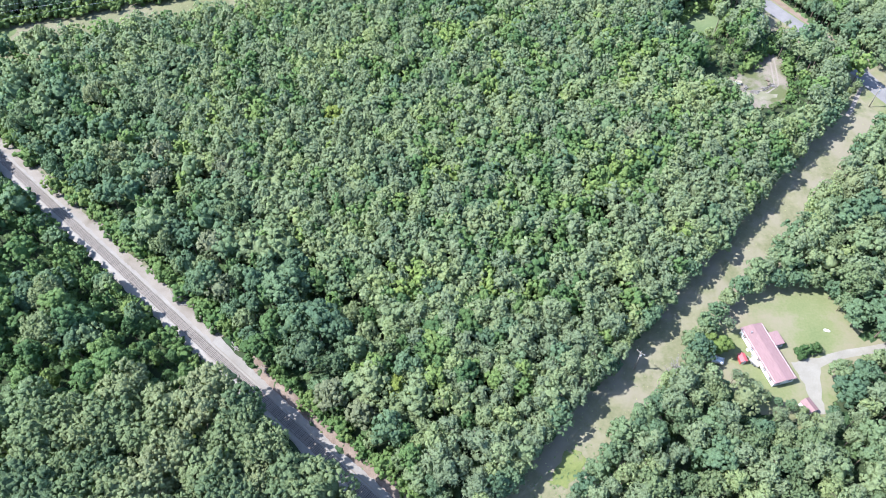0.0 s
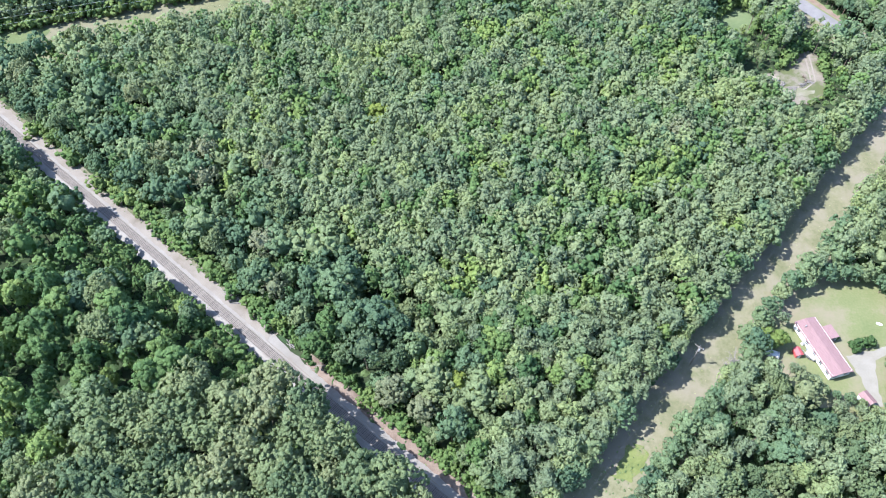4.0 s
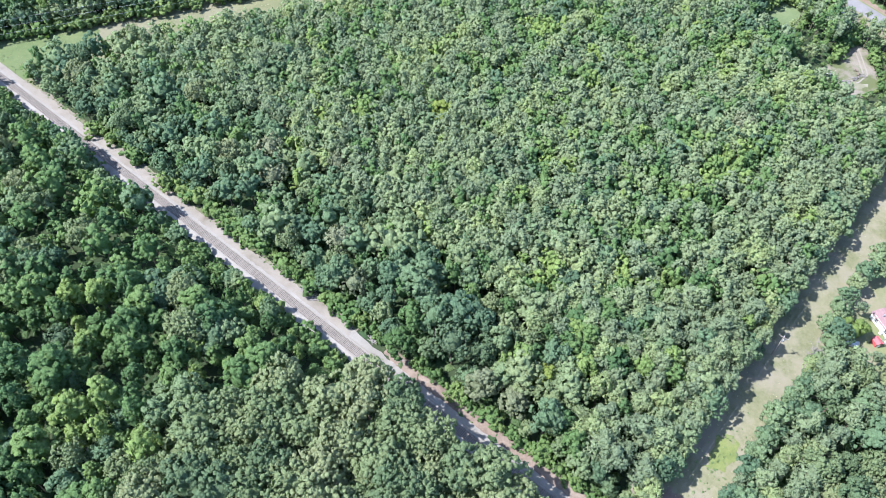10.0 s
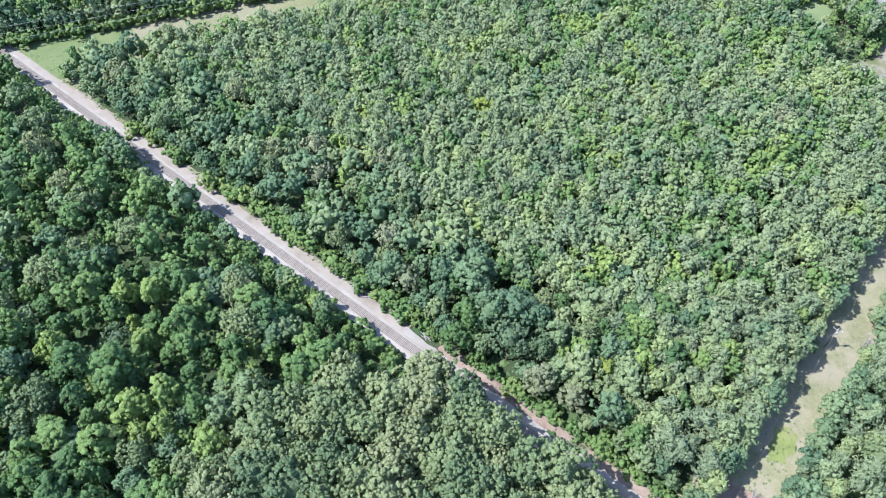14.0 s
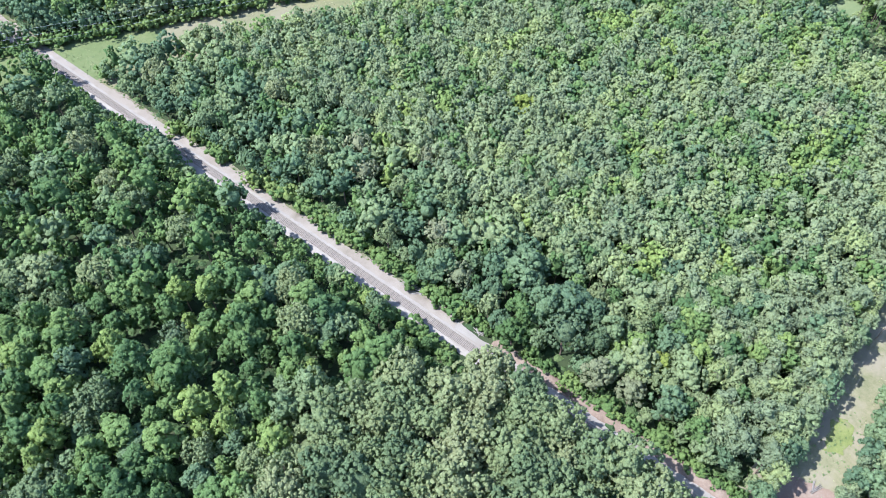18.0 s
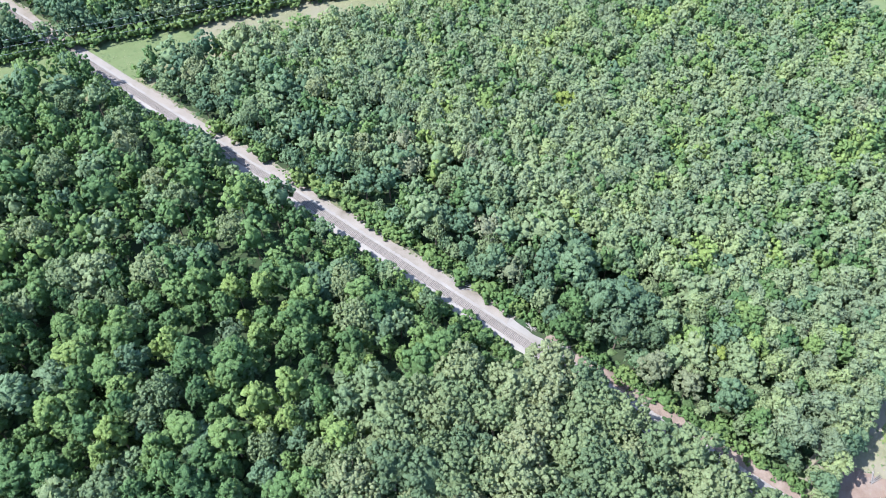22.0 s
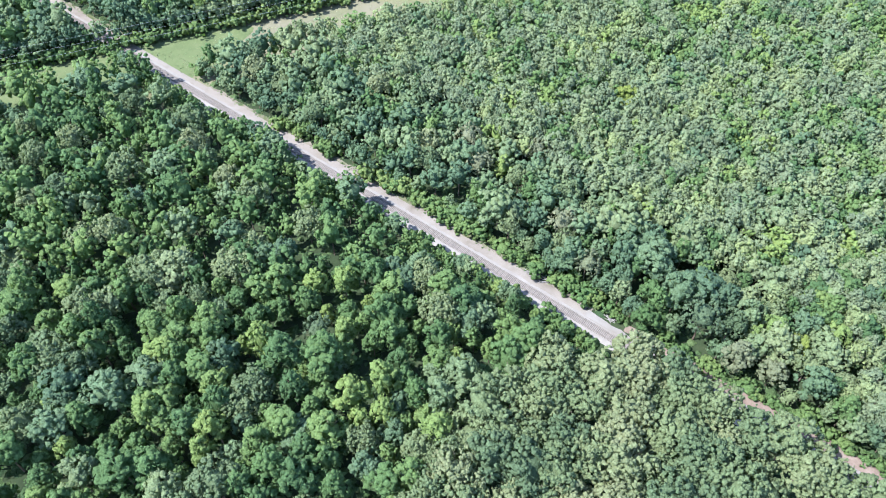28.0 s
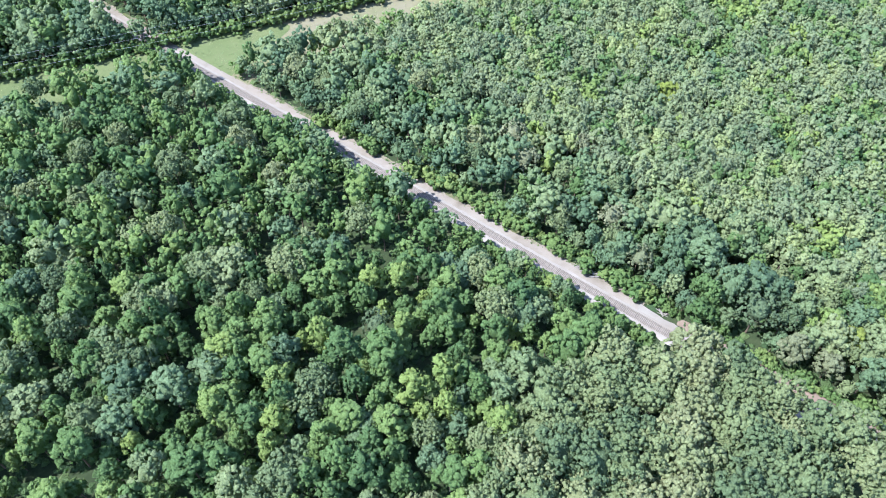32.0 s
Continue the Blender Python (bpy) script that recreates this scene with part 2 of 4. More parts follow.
def thing(name, x, y, z, turn, label, category, group="", kind=""):
    ob = new(name)
    ob.empty_display_size = 0.5
    ob.matrix_basis = pose(x, y, z, 0, 0, turn)
    return tagged(ob, label, category, group, kind)


def sheet(name, outline, z, material, label, rough_edge=0.6, step=2.0, seed=1):
    """A flat patch of ground whose border wanders."""
    rng = random.Random(seed)
    pts = []
    for i, a in enumerate(outline):
        b = outline[(i + 1) % len(outline)]
        a, b = Vector(a), Vector(b)
        n = max(1, int((b - a).length / step))
        for k in range(n):
            c = a.lerp(b, k / n)
            pts.append(c + Vector((rng.uniform(-1, 1), rng.uniform(-1, 1))) * rough_edge)
    bm = bmesh.new()
    bm.faces.new([bm.verts.new((p.x, p.y, 0)) for p in pts])
    bmesh.ops.triangulate(bm, faces=bm.faces[:])
    for _ in range(4):
        long = [e for e in bm.edges if e.calc_length() > 4]
        if long:
            bmesh.ops.subdivide_edges(bm, edges=long, cuts=1)
            bmesh.ops.triangulate(bm, faces=bm.faces[:])
    for v in bm.verts:
        v.co.z = height(v.co.x, v.co.y) + z
    bmesh.ops.recalc_face_normals(bm, faces=bm.faces[:])
    ob = part(name, bm, material)
    if ob.data.polygons[0].normal.z < 0:
        ob.data.flip_normals()
    return tagged(ob, label, name.replace("_", " "), kind="structure")


# ---------------------------------------------------------------- the plan
RAIL_O, RAIL_U = np.array((40.0, 71.53)), np.array((-0.7781, 0.6281))     # track line, heading north-west
RAIL_N = np.array((0.6281, 0.7781))                                      # to its north-east
ROW_O, ROW_U = np.array((77.9, 68.2)), np.array((0.6501, 0.7598))          # near power line, heading north-east
ROW_N = np.array((0.7598, -0.6501))                                        # to its south-east
FAR_O, FAR_U = np.array((-169.0, 242.5)), np.array((0.947, 0.322))     # north border of the far power line
FAR_N = np.array((0.322, -0.947))                                      # to its south


def rail_at(s, d=0.0):
    return RAIL_O + RAIL_U * s + RAIL_N * d


def row_at(s, d=0.0):
    return ROW_O + ROW_U * s + ROW_N * d


def far_at(s, d=0.0):
    return FAR_O + FAR_U * s + FAR_N * d


YARD = [(143.9, 125.8), (152.7, 131.1), (169.6, 131.5), (171.3, 123.8), (173.1, 115.5), (183.1, 117.0), (198.9, 120.8), (199.2, 114.9), (181.9, 110.7), (165.6, 106.4), (161.4, 95.0), (157.0, 93.4), (147.5, 98.5), (138.0, 105.0), (138.6, 116.2)]
CLEARING = [(165.1, 229.4), (172.1, 232.9), (177.3, 241.7), (182.5, 243.0), (185.5, 240.3), (182.0, 226.0), (181.0, 219.5), (175.0, 215.5), (170.5, 215.2), (165.5, 219.5)]
GLADE = [(149.4, 262.7), (161.4, 272.9), (170.0, 264.0), (161.9, 257.4), (151.0, 258.9)]
ROAD = [(257.0, 151.1), (243.5, 177.5), (228.0, 204.0), (217.6, 222.0), (210.8, 240.0), (201.0, 257.5), (192.1, 271.9), (186.2, 281.8), (175.5, 300.0), (162.5, 322.0), (149.0, 345.0)]
DRIVE = [(200.0, 119.3), (190.0, 116.2), (182.5, 114.3), (177.0, 113.0), (171.5, 111.9), (166.0, 110.2), (161.0, 107.6)]
TURNING = [(164.6, 110.5), (159.0, 109.7), (155.3, 108.4), (156.2, 105.0), (157.1, 102.0), (157.7, 97.5), (158.4, 93.5), (160.2, 93.5), (160.8, 99.0), (161.4, 102.5), (162.8, 107.0)]
APRON = [(176.4, 281.5), (180.3, 266.8), (181.1, 258.9), (191.0, 260.6), (199.3, 265.9), (192.1, 279.8), (182.2, 290.1)]     # roadside grass
SOLO = [(134.8, 110.8, 5.5), (137.5, 93.6, 7.9), (165.4, 97.6, 7.0), (170.6, 102.2, 7.5), (174.9, 120.9, 6.5), (180.8, 124.2, 6.5),
        (137.2, 121.5, 4.0), (133.2, 117.0, 4.0), (128.0, 111.4, 4.0), (140.9, 125.8, 4.0), (144.6, 129.9, 4.0), (130.4, 113.9, 3.0)]
DIRT = [(75.4, 65.9), (78.4, 67.9), (81.9, 64.8), (87.9, 62.8), (89.9, 58.0), (80.9, 52.9), (69.9, 52.9), (68.9, 59.8)]


def smooth(v, a, b):
    k = min(1.0, max(0.0, (v - a) / (b - a)))
    return k * k * (3 - 2 * k)


def height(x, y):
    """The land rises from the railway towards the east."""
    rd = (x - RAIL_O[0]) * RAIL_N[0] + (y - RAIL_O[1]) * RAIL_N[1]
    return 0.4 + 2.0 * smooth(rd, 4, 60) * smooth(x, -40, 90)


def inside(poly, x, y):
    hit, j = False, len(poly) - 1
    for i in range(len(poly)):
        (xi, yi), (xj, yj) = poly[i], poly[j]
        if (yi > y) != (yj > y) and x < (xj - xi) * (y - yi) / (yj - yi) + xi:
            hit = not hit
        j = i
    return hit


def near_line(pts, x, y):
    best = 1e9
    p = Vector((x, y))
    for a, b in zip(pts, pts[1:]):
        a, b = Vector(a), Vector(b)
        k = max(0, min(1, (p - a).dot(b - a) / (b - a).length_squared))
        best = min(best, (a.lerp(b, k) - p).length)
    return best


# ---------------------------------------------------------------- ground
far_steps = [-3000, -1600, -900, -600, -450]
xs = np.array(far_steps + list(range(-360, 361, 5)) + [-v for v in far_steps[::-1]], float)
ys = np.array([-3000, -1600, -900, -400, -150] + list(range(0, 441, 5)) + [600, 900, 1600, 3000], float)
gv = np.array([(x, y, height(x, y)) for y in ys for x in xs])
nx = len(xs)
gf = np.array([(j * nx + i, j * nx + i + 1, (j + 1) * nx + i + 1, (j + 1) * nx + i) for j in range(len(ys) - 1) for i in range(nx - 1)])
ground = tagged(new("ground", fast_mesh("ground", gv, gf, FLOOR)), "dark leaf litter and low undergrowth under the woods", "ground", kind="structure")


def band(name, at, s0, s1, d0, d1, z, material, label, wob=0.7, seed=3, drape=True):
    rng = random.Random(seed)
    n = int((s1 - s0) / 2)
    bm = bmesh.new()
    rows = []
    for i in range(n + 1):
        s = s0 + (s1 - s0) * i / n
        e0, e1 = d0 + rng.uniform(-wob, wob), d1 + rng.uniform(-wob, wob)
        m = max(1, int((d1 - d0) / 4))
        line = [at(s, e0 + (e1 - e0) * k / m) for k in range(m + 1)]
        rows.append([bm.verts.new((*c, (height(*c) if drape else 0) + z)) for c in line])
    for p, q in zip(rows, rows[1:]):
        for k in range(len(p) - 1):
            bm.faces.new((p[k], p[k + 1], q[k + 1], q[k]))
    bmesh.ops.recalc_face_normals(bm, faces=bm.faces[:])
    ob = part(name, bm, material)
    if ob.data.polygons[0].normal.z < 0:
        ob.data.flip_normals()
    return tagged(ob, label, name.replace("_", " "), kind="structure")


def spread(poly, by):
    """The same outline, that many metres wider all round."""
    c = sum((Vector(p) for p in poly), Vector((0, 0))) / len(poly)
    return [tuple(Vector(p) + (Vector(p) - c).normalized() * by) for p in poly]


band("power_line_grass", row_at, -60, 232, -8, 17, 0.08, GRASS, "dry mown grass strip under the power line", 1.2)
band("meadow_strip", far_at, -140, 260, -5, 38, 0.09, FIELD, "grassy transmission line strip with pale dry patches", 1.5)
sheet("green_meadow", [tuple(far_at(*q)) for q in ((-140, 1), (-140, 37), (14, 34), (34, 24), (52, 6), (44, 1))], 0.12, MEADOWGREEN, "lush green grass where the strip meets the railway", 0.9, 3.0, 9)
sheet("lawn", spread(YARD, 6.0), 0.115, LAWN, "patchy sunlit lawn round the house", 1.0)
sheet("turning_place", TURNING, 0.155, GRAVEL, "bright pale gravel turning place beside the house", 0.3, 1.2)
sheet("clearing", spread(CLEARING, 2.5), 0.1, PALEEARTH, "bare pale earth clearing with scrubby grass", 1.0)
sheet("bare_sand", [(164.8, 219.5), (167.0, 222.6), (170.6, 221.2), (173.4, 221.9), (176.4, 220.6), (178.6, 220.4), (176.5, 218.6), (171.8, 217.6), (168.4, 219.2)], 0.16, SAND, "pale sand where the clearing was scraped bare", 0.7, 1.2, 4)
sheet("glade", spread(GLADE, 3.0), 0.1, GLADEGRASS, "small bright green glade in the woods", 1.0)
sheet("roadside_grass", APRON, 0.11, LAWN, "mown grass in front of the small shed by the road", 0.8)
sheet("weed_patch", [(88.1, 72.9), (91.0, 79.2), (94.8, 81.8), (98.3, 80.0), (96.3, 75.7), (91.7, 71.7)], 0.13, WEEDGREEN, "patch of yellow-green weeds at the foot of the strip", 0.9, 1.0)
sheet("red_dirt", DIRT, 0.14, REDEARTH, "raw red clay where the strip was dug up", 0.6, 1.0)


def lane(name, pts, offs, material, label):
    bm = bmesh.new()
    sections = []
    fine = []
    for a, b in zip(pts, pts[1:]):
        fine += [Vector(a).lerp(Vector(b), k / 6) for k in range(6)]
    fine.append(Vector(pts[-1]))
    for i, c in enumerate(fine):
        d = fine[min(i + 1, len(fine) - 1)] - fine[max(i - 1, 0)]
        nrm = Vector((d.y, -d.x)).normalized()
        sections.append([bm.verts.new((c.x + nrm.x * o, c.y + nrm.y * o, height(c.x + nrm.x * o, c.y + nrm.y * o) + z)) for o, z in offs])
    for p, q in zip(sections, sections[1:]):
        for i in range(len(offs) - 1):
            bm.faces.new((p[i], p[i + 1], q[i + 1], q[i]))
    bmesh.ops.recalc_face_normals(bm, faces=bm.faces[:])
    ob = part(name, bm, material)
    if ob.data.polygons[0].normal.z < 0:
        ob.data.flip_normals()
    return tagged(ob, label, name.replace("_", " "), kind="structure")


lane("gravel_drive", DRIVE, ((-1.2, 0.13), (-0.4, 0.17), (0.4, 0.17), (1.2, 0.13)), GRAVEL, "pale two-track gravel driveway leading to the house")
lane("road_verge", ROAD, ((-9.5, 0.10), (-5, 0.12), (0, 0.125), (5, 0.12), (7.5, 0.10)), LAWN, "mown roadside grass verge")
lane("road", ROAD, ((-3.4, 0.16), (0, 0.22), (3.4, 0.16)), ASPHALT, "weathered grey two-lane asphalt road")
lane("clay_shoulder", [(204.5, 252.0), (197.0, 264.5), (190.0, 276.0), (181.0, 291.0)], ((4.0, 0.13), (6.5, 0.14)), REDEARTH, "strip of reddish clay beside the asphalt")
lane("curved_path", [(210.6, 226.0), (208.0, 221.6), (205.9, 218.0), (203.5, 213.5), (200.6, 209.8)], ((-0.8, 0.13), (0.0, 0.15), (0.8, 0.13)), SHOULDER, "pale worn path curving off the road along the trees")
lane("wheel_track", [(182.5, 248.3), (181.8, 242.7), (180.9, 234.6), (179.9, 226.7), (175.3, 222.5), (171.5, 221.1)], ((-1.1, 0.15), (-0.5, 0.16)), SHOULDER, "worn pale wheel rut of the clearing")
lane("wheel_track", [(182.5, 248.3), (181.8, 242.7), (180.9, 234.6), (179.9, 226.7), (175.3, 222.5), (171.5, 221.1)], ((0.5, 0.16), (1.1, 0.15)), SHOULDER, "worn pale wheel rut of the clearing")

# railway formation: ballast shoulders, darker bed between the ties
bm = bmesh.new()
rng = random.Random(8)
S0, S1 = -60.0, 370.0
prof = []
for i in range(int((S1 - S0) / 1.5) + 1):
    s = S0 + i * 1.5
    w = [rng.uniform(-0.35, 0.35) for _ in range(2)]
    k = smooth(s, 45, 72)
    ds = ((-3.0 - 0.7 * k + w[0], 0.42), (-2.4 - 0.35 * k, 0.7), (-1.7, 0.9), (1.7, 0.9), (2.7 + 0.5 * k, 0.7), (4.1 + 0.8 * k + w[1], 0.44))
    prof.append([bm.verts.new((*rail_at(s, d), z)) for d, z in ds])
for p, q in zip(prof, prof[1:]):
    for i in range(5):
        bm.faces.new((p[i], q[i], q[i + 1], p[i + 1]))
bmesh.ops.recalc_face_normals(bm, faces=bm.faces[:])
tagged(part("ballast", bm, BALLAST), "pale grey crushed stone ballast of the railway", "ballast", kind="structure")
bm = bmesh.new()
side = []
for i in range(int((S1 - S0) / 1.5) + 1):
    s = S0 + i * 1.5
    e0, e1 = rng.uniform(-0.25, 0.25), rng.uniform(-0.4, 0.4)
    side.append([bm.verts.new((*rail_at(s, d), z)) for d, z in (((1.8 + e0 * 0.3, 0.90), (2.0, 0.86), (2.2, 0.78), (2.4, 0.72)) if s < 60 else ((2.3 + e0, 0.84), (3.3, 0.72), (5.0, 0.47), (5.7 + e1, 0.45)))])
for p, q in zip(side, side[1:]):
    for i in range(3):
        bm.faces.new((p[i], q[i], q[i + 1], p[i + 1]))
bmesh.ops.recalc_face_normals(bm, faces=bm.faces[:])
tagged(part("track_shoulder", bm, SHOULDER), "pale pinkish gravel path beside the track", "gravel path", kind="structure")
band("track_bed", rail_at, S0, S1, -1.4, 1.4, 0.92, TRACKBED, "darker oil-stained ballast between the ties", 0.12, drape=False)
band("track_verge", rail_at, 58, S1, 5.2, 6.6, 0.08, PALEEARTH, "bare brownish earth beside the ballast", 0.8)
bm = bmesh.new()
bank = []
for i in range(61):
    sv = -40 + i * 1.5
    k = smooth(sv, -40, -20) * (1 - smooth(sv, 30, 50))
    w = [rng.uniform(-0.5, 0.5) for _ in range(3)]
    bank.append([bm.verts.new((*rail_at(sv, d), 0.35 + z * k + height(*rail_at(sv, d)) - 0.4)) for d, z in
                 ((3.7 + w[0] * 0.4, 0.02), (4.5 + w[1], 0.8 + w[2]), (5.9 + w[2] * 0.6, 1.3 + w[0] * 0.6), (6.9, 1.0), (7.6, -0.3))])
for p, q in zip(bank, bank[1:]):
    for i in range(4):
        bm.faces.new((p[i], q[i], q[i + 1], p[i + 1]))
bmesh.ops.recalc_face_normals(bm, faces=bm.faces[:])
tagged(part("earth_bank", bm, BANK, smooth=True), "eroded pinkish clay bank beside the railway cutting", "earth bank", kind="structure")


# ---------------------------------------------------------------- trees
CROWN = {  # width, height of the widest part, rise above it, drop below it, boughs, their size, point, tuft size, length of a spray
    "oak": (0.350, 0.66, 0.31, 0.20, 34, 0.33, 0.0, 0.092, 0.026),
    "hardwood": (0.275, 0.60, 0.37, 0.30, 22, 0.37, 0.15, 0.165, 0.030),
    "gum": (0.200, 0.58, 0.40, 0.38, 22, 0.42, 0.40, 0.215, 0.034),
    "pine": (0.182, 0.67, 0.31, 0.34, 24, 0.36, 0.34, 0.18, 0.056),
    "bush": (0.55, 0.40, 0.55, 0.36, 12, 0.42, 0.0, 0.22, 0.07),
}


def crown_arrays(kind, seed, tufts_n, sprays, fine=True):
    """One crown: boughs spread over a rounded form, each covered with domed tufts, and loose sprays of leaves
    standing out between them; unit height, foot of the tree at the origin."""
    r = np.random.RandomState(seed)
    rad, zc, up, low, boughs, size, tip, tuft, length = CROWN[kind]
    lean = r.normal(size=2) * 0.04
    k = np.arange(boughs) + r.uniform(0.2, 0.8, boughs)
    dz = 1.0 - 1.5 * k / boughs
    turn = k * 2.39996 + r.normal(size=boughs) * 0.35
    flat = np.sqrt(np.maximum(0.0, 1 - dz * dz))
    D = np.stack((flat * np.cos(turn), flat * np.sin(turn), dz), 1)

    def surface(d, grow):
        h = np.maximum(d[:, 2], 0)
        w = rad * grow * (1 - tip * h * h)
        z = np.where(d[:, 2] > 0, up, low) * d[:, 2] * grow
        return np.stack((d[:, 0] * w + lean[0] * h, d[:, 1] * w + lean[1] * h, zc + z), 1)

    C = surface(D, r.uniform(0.60, 0.88, boughs))
    R = rad * size * r.uniform(0.7, 1.25, boughs)
    stretch = np.array((1.0, 1.0, 0.85 if kind in ("oak", "hardwood", "bush") else 1.25))

    def spread_over(n):
        """Places on the boughs' upper and outer sides, with the way that they face."""
        pick = r.choice(boughs, n, p=R * R / np.sum(R * R))
        g = r.normal(size=(n, 3))
        g /= np.linalg.norm(g, axis=1)[:, None]
        g = g + (D[pick] * (1, 1, 0.7) + (0, 0, 0.45)) * 0.8
        g /= np.linalg.norm(g, axis=1)[:, None]
        return C[pick] + g * R[pick][:, None] * stretch, g

    def cross(n, about):
        u = np.cross(n, about)
        u /= np.linalg.norm(u, axis=1)[:, None] + 1e-9
        return u, np.cross(n, u)

    verts, faces, at = [], [], 0
    # domed tufts: a small cap and a wider skirt
    P, g = spread_over(tufts_n)
    N = g + r.normal(size=g.shape) * 0.25 + (0, 0, 0.15)
    N /= np.linalg.norm(N, axis=1)[:, None]
    U, V = cross(N, r.normal(size=g.shape))
    S = rad * tuft * r.uniform(0.65, 1.35, (tufts_n, 1))
    top, skirt = 3, 4
    ring = []
    for j in range(top):
        a = j * math.tau / top + r.uniform(-0.25, 0.25, (tufts_n, 1))
        ring.append(P + N * S * r.uniform(0.55, 0.95, (tufts_n, 1)) + (U * np.cos(a) + V * np.sin(a)) * S * r.uniform(0.35, 0.65, (tufts_n, 1)))
    for j in range(skirt):
        a = (j + 0.4) * math.tau / skirt + r.uniform(-0.3, 0.3, (tufts_n, 1))
        ring.append(P - N * S * r.uniform(0.15, 0.6, (tufts_n, 1)) + (U * np.cos(a) + V * np.sin(a)) * S * r.uniform(0.85, 1.25, (tufts_n, 1)))
    k = top + skirt
    one = [(0, 1, 2), (0, 3, 1), (1, 3, 4), (1, 4, 2), (2, 4, 5), (2, 5, 6), (2, 6, 0), (0, 6, 3)]
    verts.append(np.stack(ring, 1).reshape(-1, 3))
    faces.append((np.array(one)[None] + (np.arange(tufts_n) * k)[:, None, None]).reshape(-1, 3))
    at += tufts_n * k
    # the shaded inside
    rings, segs = (6, 8) if fine else (5, 6)
    q = [(i, j) for i in range(rings) for j in range(segs)]
    zz = np.array([-0.7 + 1.62 * i / (rings - 1) for i, j in q])
    kk = np.sqrt(np.maximum(0.0, 1 - zz * zz))
    aa = np.array([(j + 0.5 * (i % 2)) * math.tau / segs for i, j in q])
    core = surface(np.stack((kk * np.cos(aa), kk * np.sin(aa), zz), 1), r.uniform(0.52, 0.70, len(q)))
    verts.append(np.concatenate((core, [[lean[0] * 0.7, lean[1] * 0.7, zc + up * 0.64]])))
    f = []
    for i in range(rings - 1):
        for j in range(segs):
            p0, p1 = i * segs + j, i * segs + (j + 1) % segs
            f += [(p0, p1, p0 + segs), (p1, p1 + segs, p0 + segs)]
    f += [((rings - 1) * segs + j, (rings - 1) * segs + (j + 1) % segs, rings * segs) for j in range(segs)]
    faces.append(np.array(f) + at)
    at += len(core) + 1
    soft = sum(len(x) for x in faces)
    # loose sprays
    P, g = spread_over(sprays)
    P = P + g * rad * tuft * r.uniform(0.2, 0.95, (sprays, 1))
    N = g + r.normal(size=g.shape) * 0.5
    N /= np.linalg.norm(N, axis=1)[:, None]
    slim = 0.34 if kind == "pine" else 0.7
    U, V = cross(N, g + np.array((0, 0, 1.0)) + r.normal(size=g.shape) * 0.7)
    b = length * r.uniform(0.55, 1.4, (sprays, 1))
    verts.append(np.stack((P - U * b * slim * 0.5 - V * b * 0.4, P + U * b * slim * 0.5 - V * b * 0.3, P + V * b * 0.6 + N * b * 0.15), 1).reshape(-1, 3))
    faces.append(at + np.arange(3 * sprays).reshape(-1, 3))
    faces = np.concatenate(faces)
    return np.concatenate(verts), faces, np.arange(len(faces)) < soft


def trunk_mesh(kind, seed):
    rng = random.Random(seed)
    bm = bmesh.new()
    top = {"oak": 0.62, "hardwood": 0.66, "gum": 0.8, "pine": 0.9, "bush": 0.5}[kind]
    w = {"oak": 0.020, "hardwood": 0.016, "gum": 0.014, "pine": 0.014, "bush": 0.03}[kind]
    bend = [Vector((0, 0, -0.01))]
    for i in range(1, 5):
        bend.append(Vector((rng.uniform(-1, 1) * 0.012 * i, rng.uniform(-1, 1) * 0.012 * i, top * i / 4)))
    for i in range(4):
        tube(bm, bend[i], bend[i + 1], w * (1 - 0.2 * i), w * (1 - 0.2 * (i + 1)), 5)
    reach = {"oak": 0.27, "hardwood": 0.2, "gum": 0.12, "pine": 0.11, "bush": 0.35}[kind]
    for i in range(5):
        a = i * 2.4 + rng.uniform(-0.3, 0.3)
        k = rng.uniform(0.5, 0.95)
        s = bend[2].lerp(bend[4], max(0, (k - 0.5) * 2))
        tube(bm, s, s + Vector((math.cos(a) * reach, math.sin(a) * reach, reach * rng.uniform(0.4, 0.8))), w * 0.42, w * 0.12, 4)
    me = bpy.data.meshes.new("trunk")
    bm.to_mesh(me)
    bm.free()
    me.materials.append(BARK)
    return me


WOODS = {
    "oak": ("oak_tree", "broad grey-green oak with a rounded lumpy crown", "oak trees of the near wood", (310, 480)),
    "gum": ("sweetgum_tree", "slender bright green sweetgum with a pointed leafy crown", "sweetgums of the near wood", (100, 320)),
    "hardwood": ("hardwood_tree", "dark green hardwood tree with a dense rounded crown", "hardwoods beside the track", (125, 360)),
    "pine": ("pine_tree", "slim grey-green loblolly pine with feathery needles", "pines of the young stand", (76, 360)),
    "bush": ("bush", "bright green leafy bush along the edge of the wood", "bushes along the clearings", (42, 70)),
}
FAR_TUFTS = {"oak": (190, 90), "gum": (46, 40), "hardwood": (70, 60), "pine": (54, 110), "bush": (24, 20)}
VARIANTS = 10
FAR_T = {k: [crown_arrays(k, 100 + i, *FAR_TUFTS[k], False) for i in range(VARIANTS)] for k in WOODS}


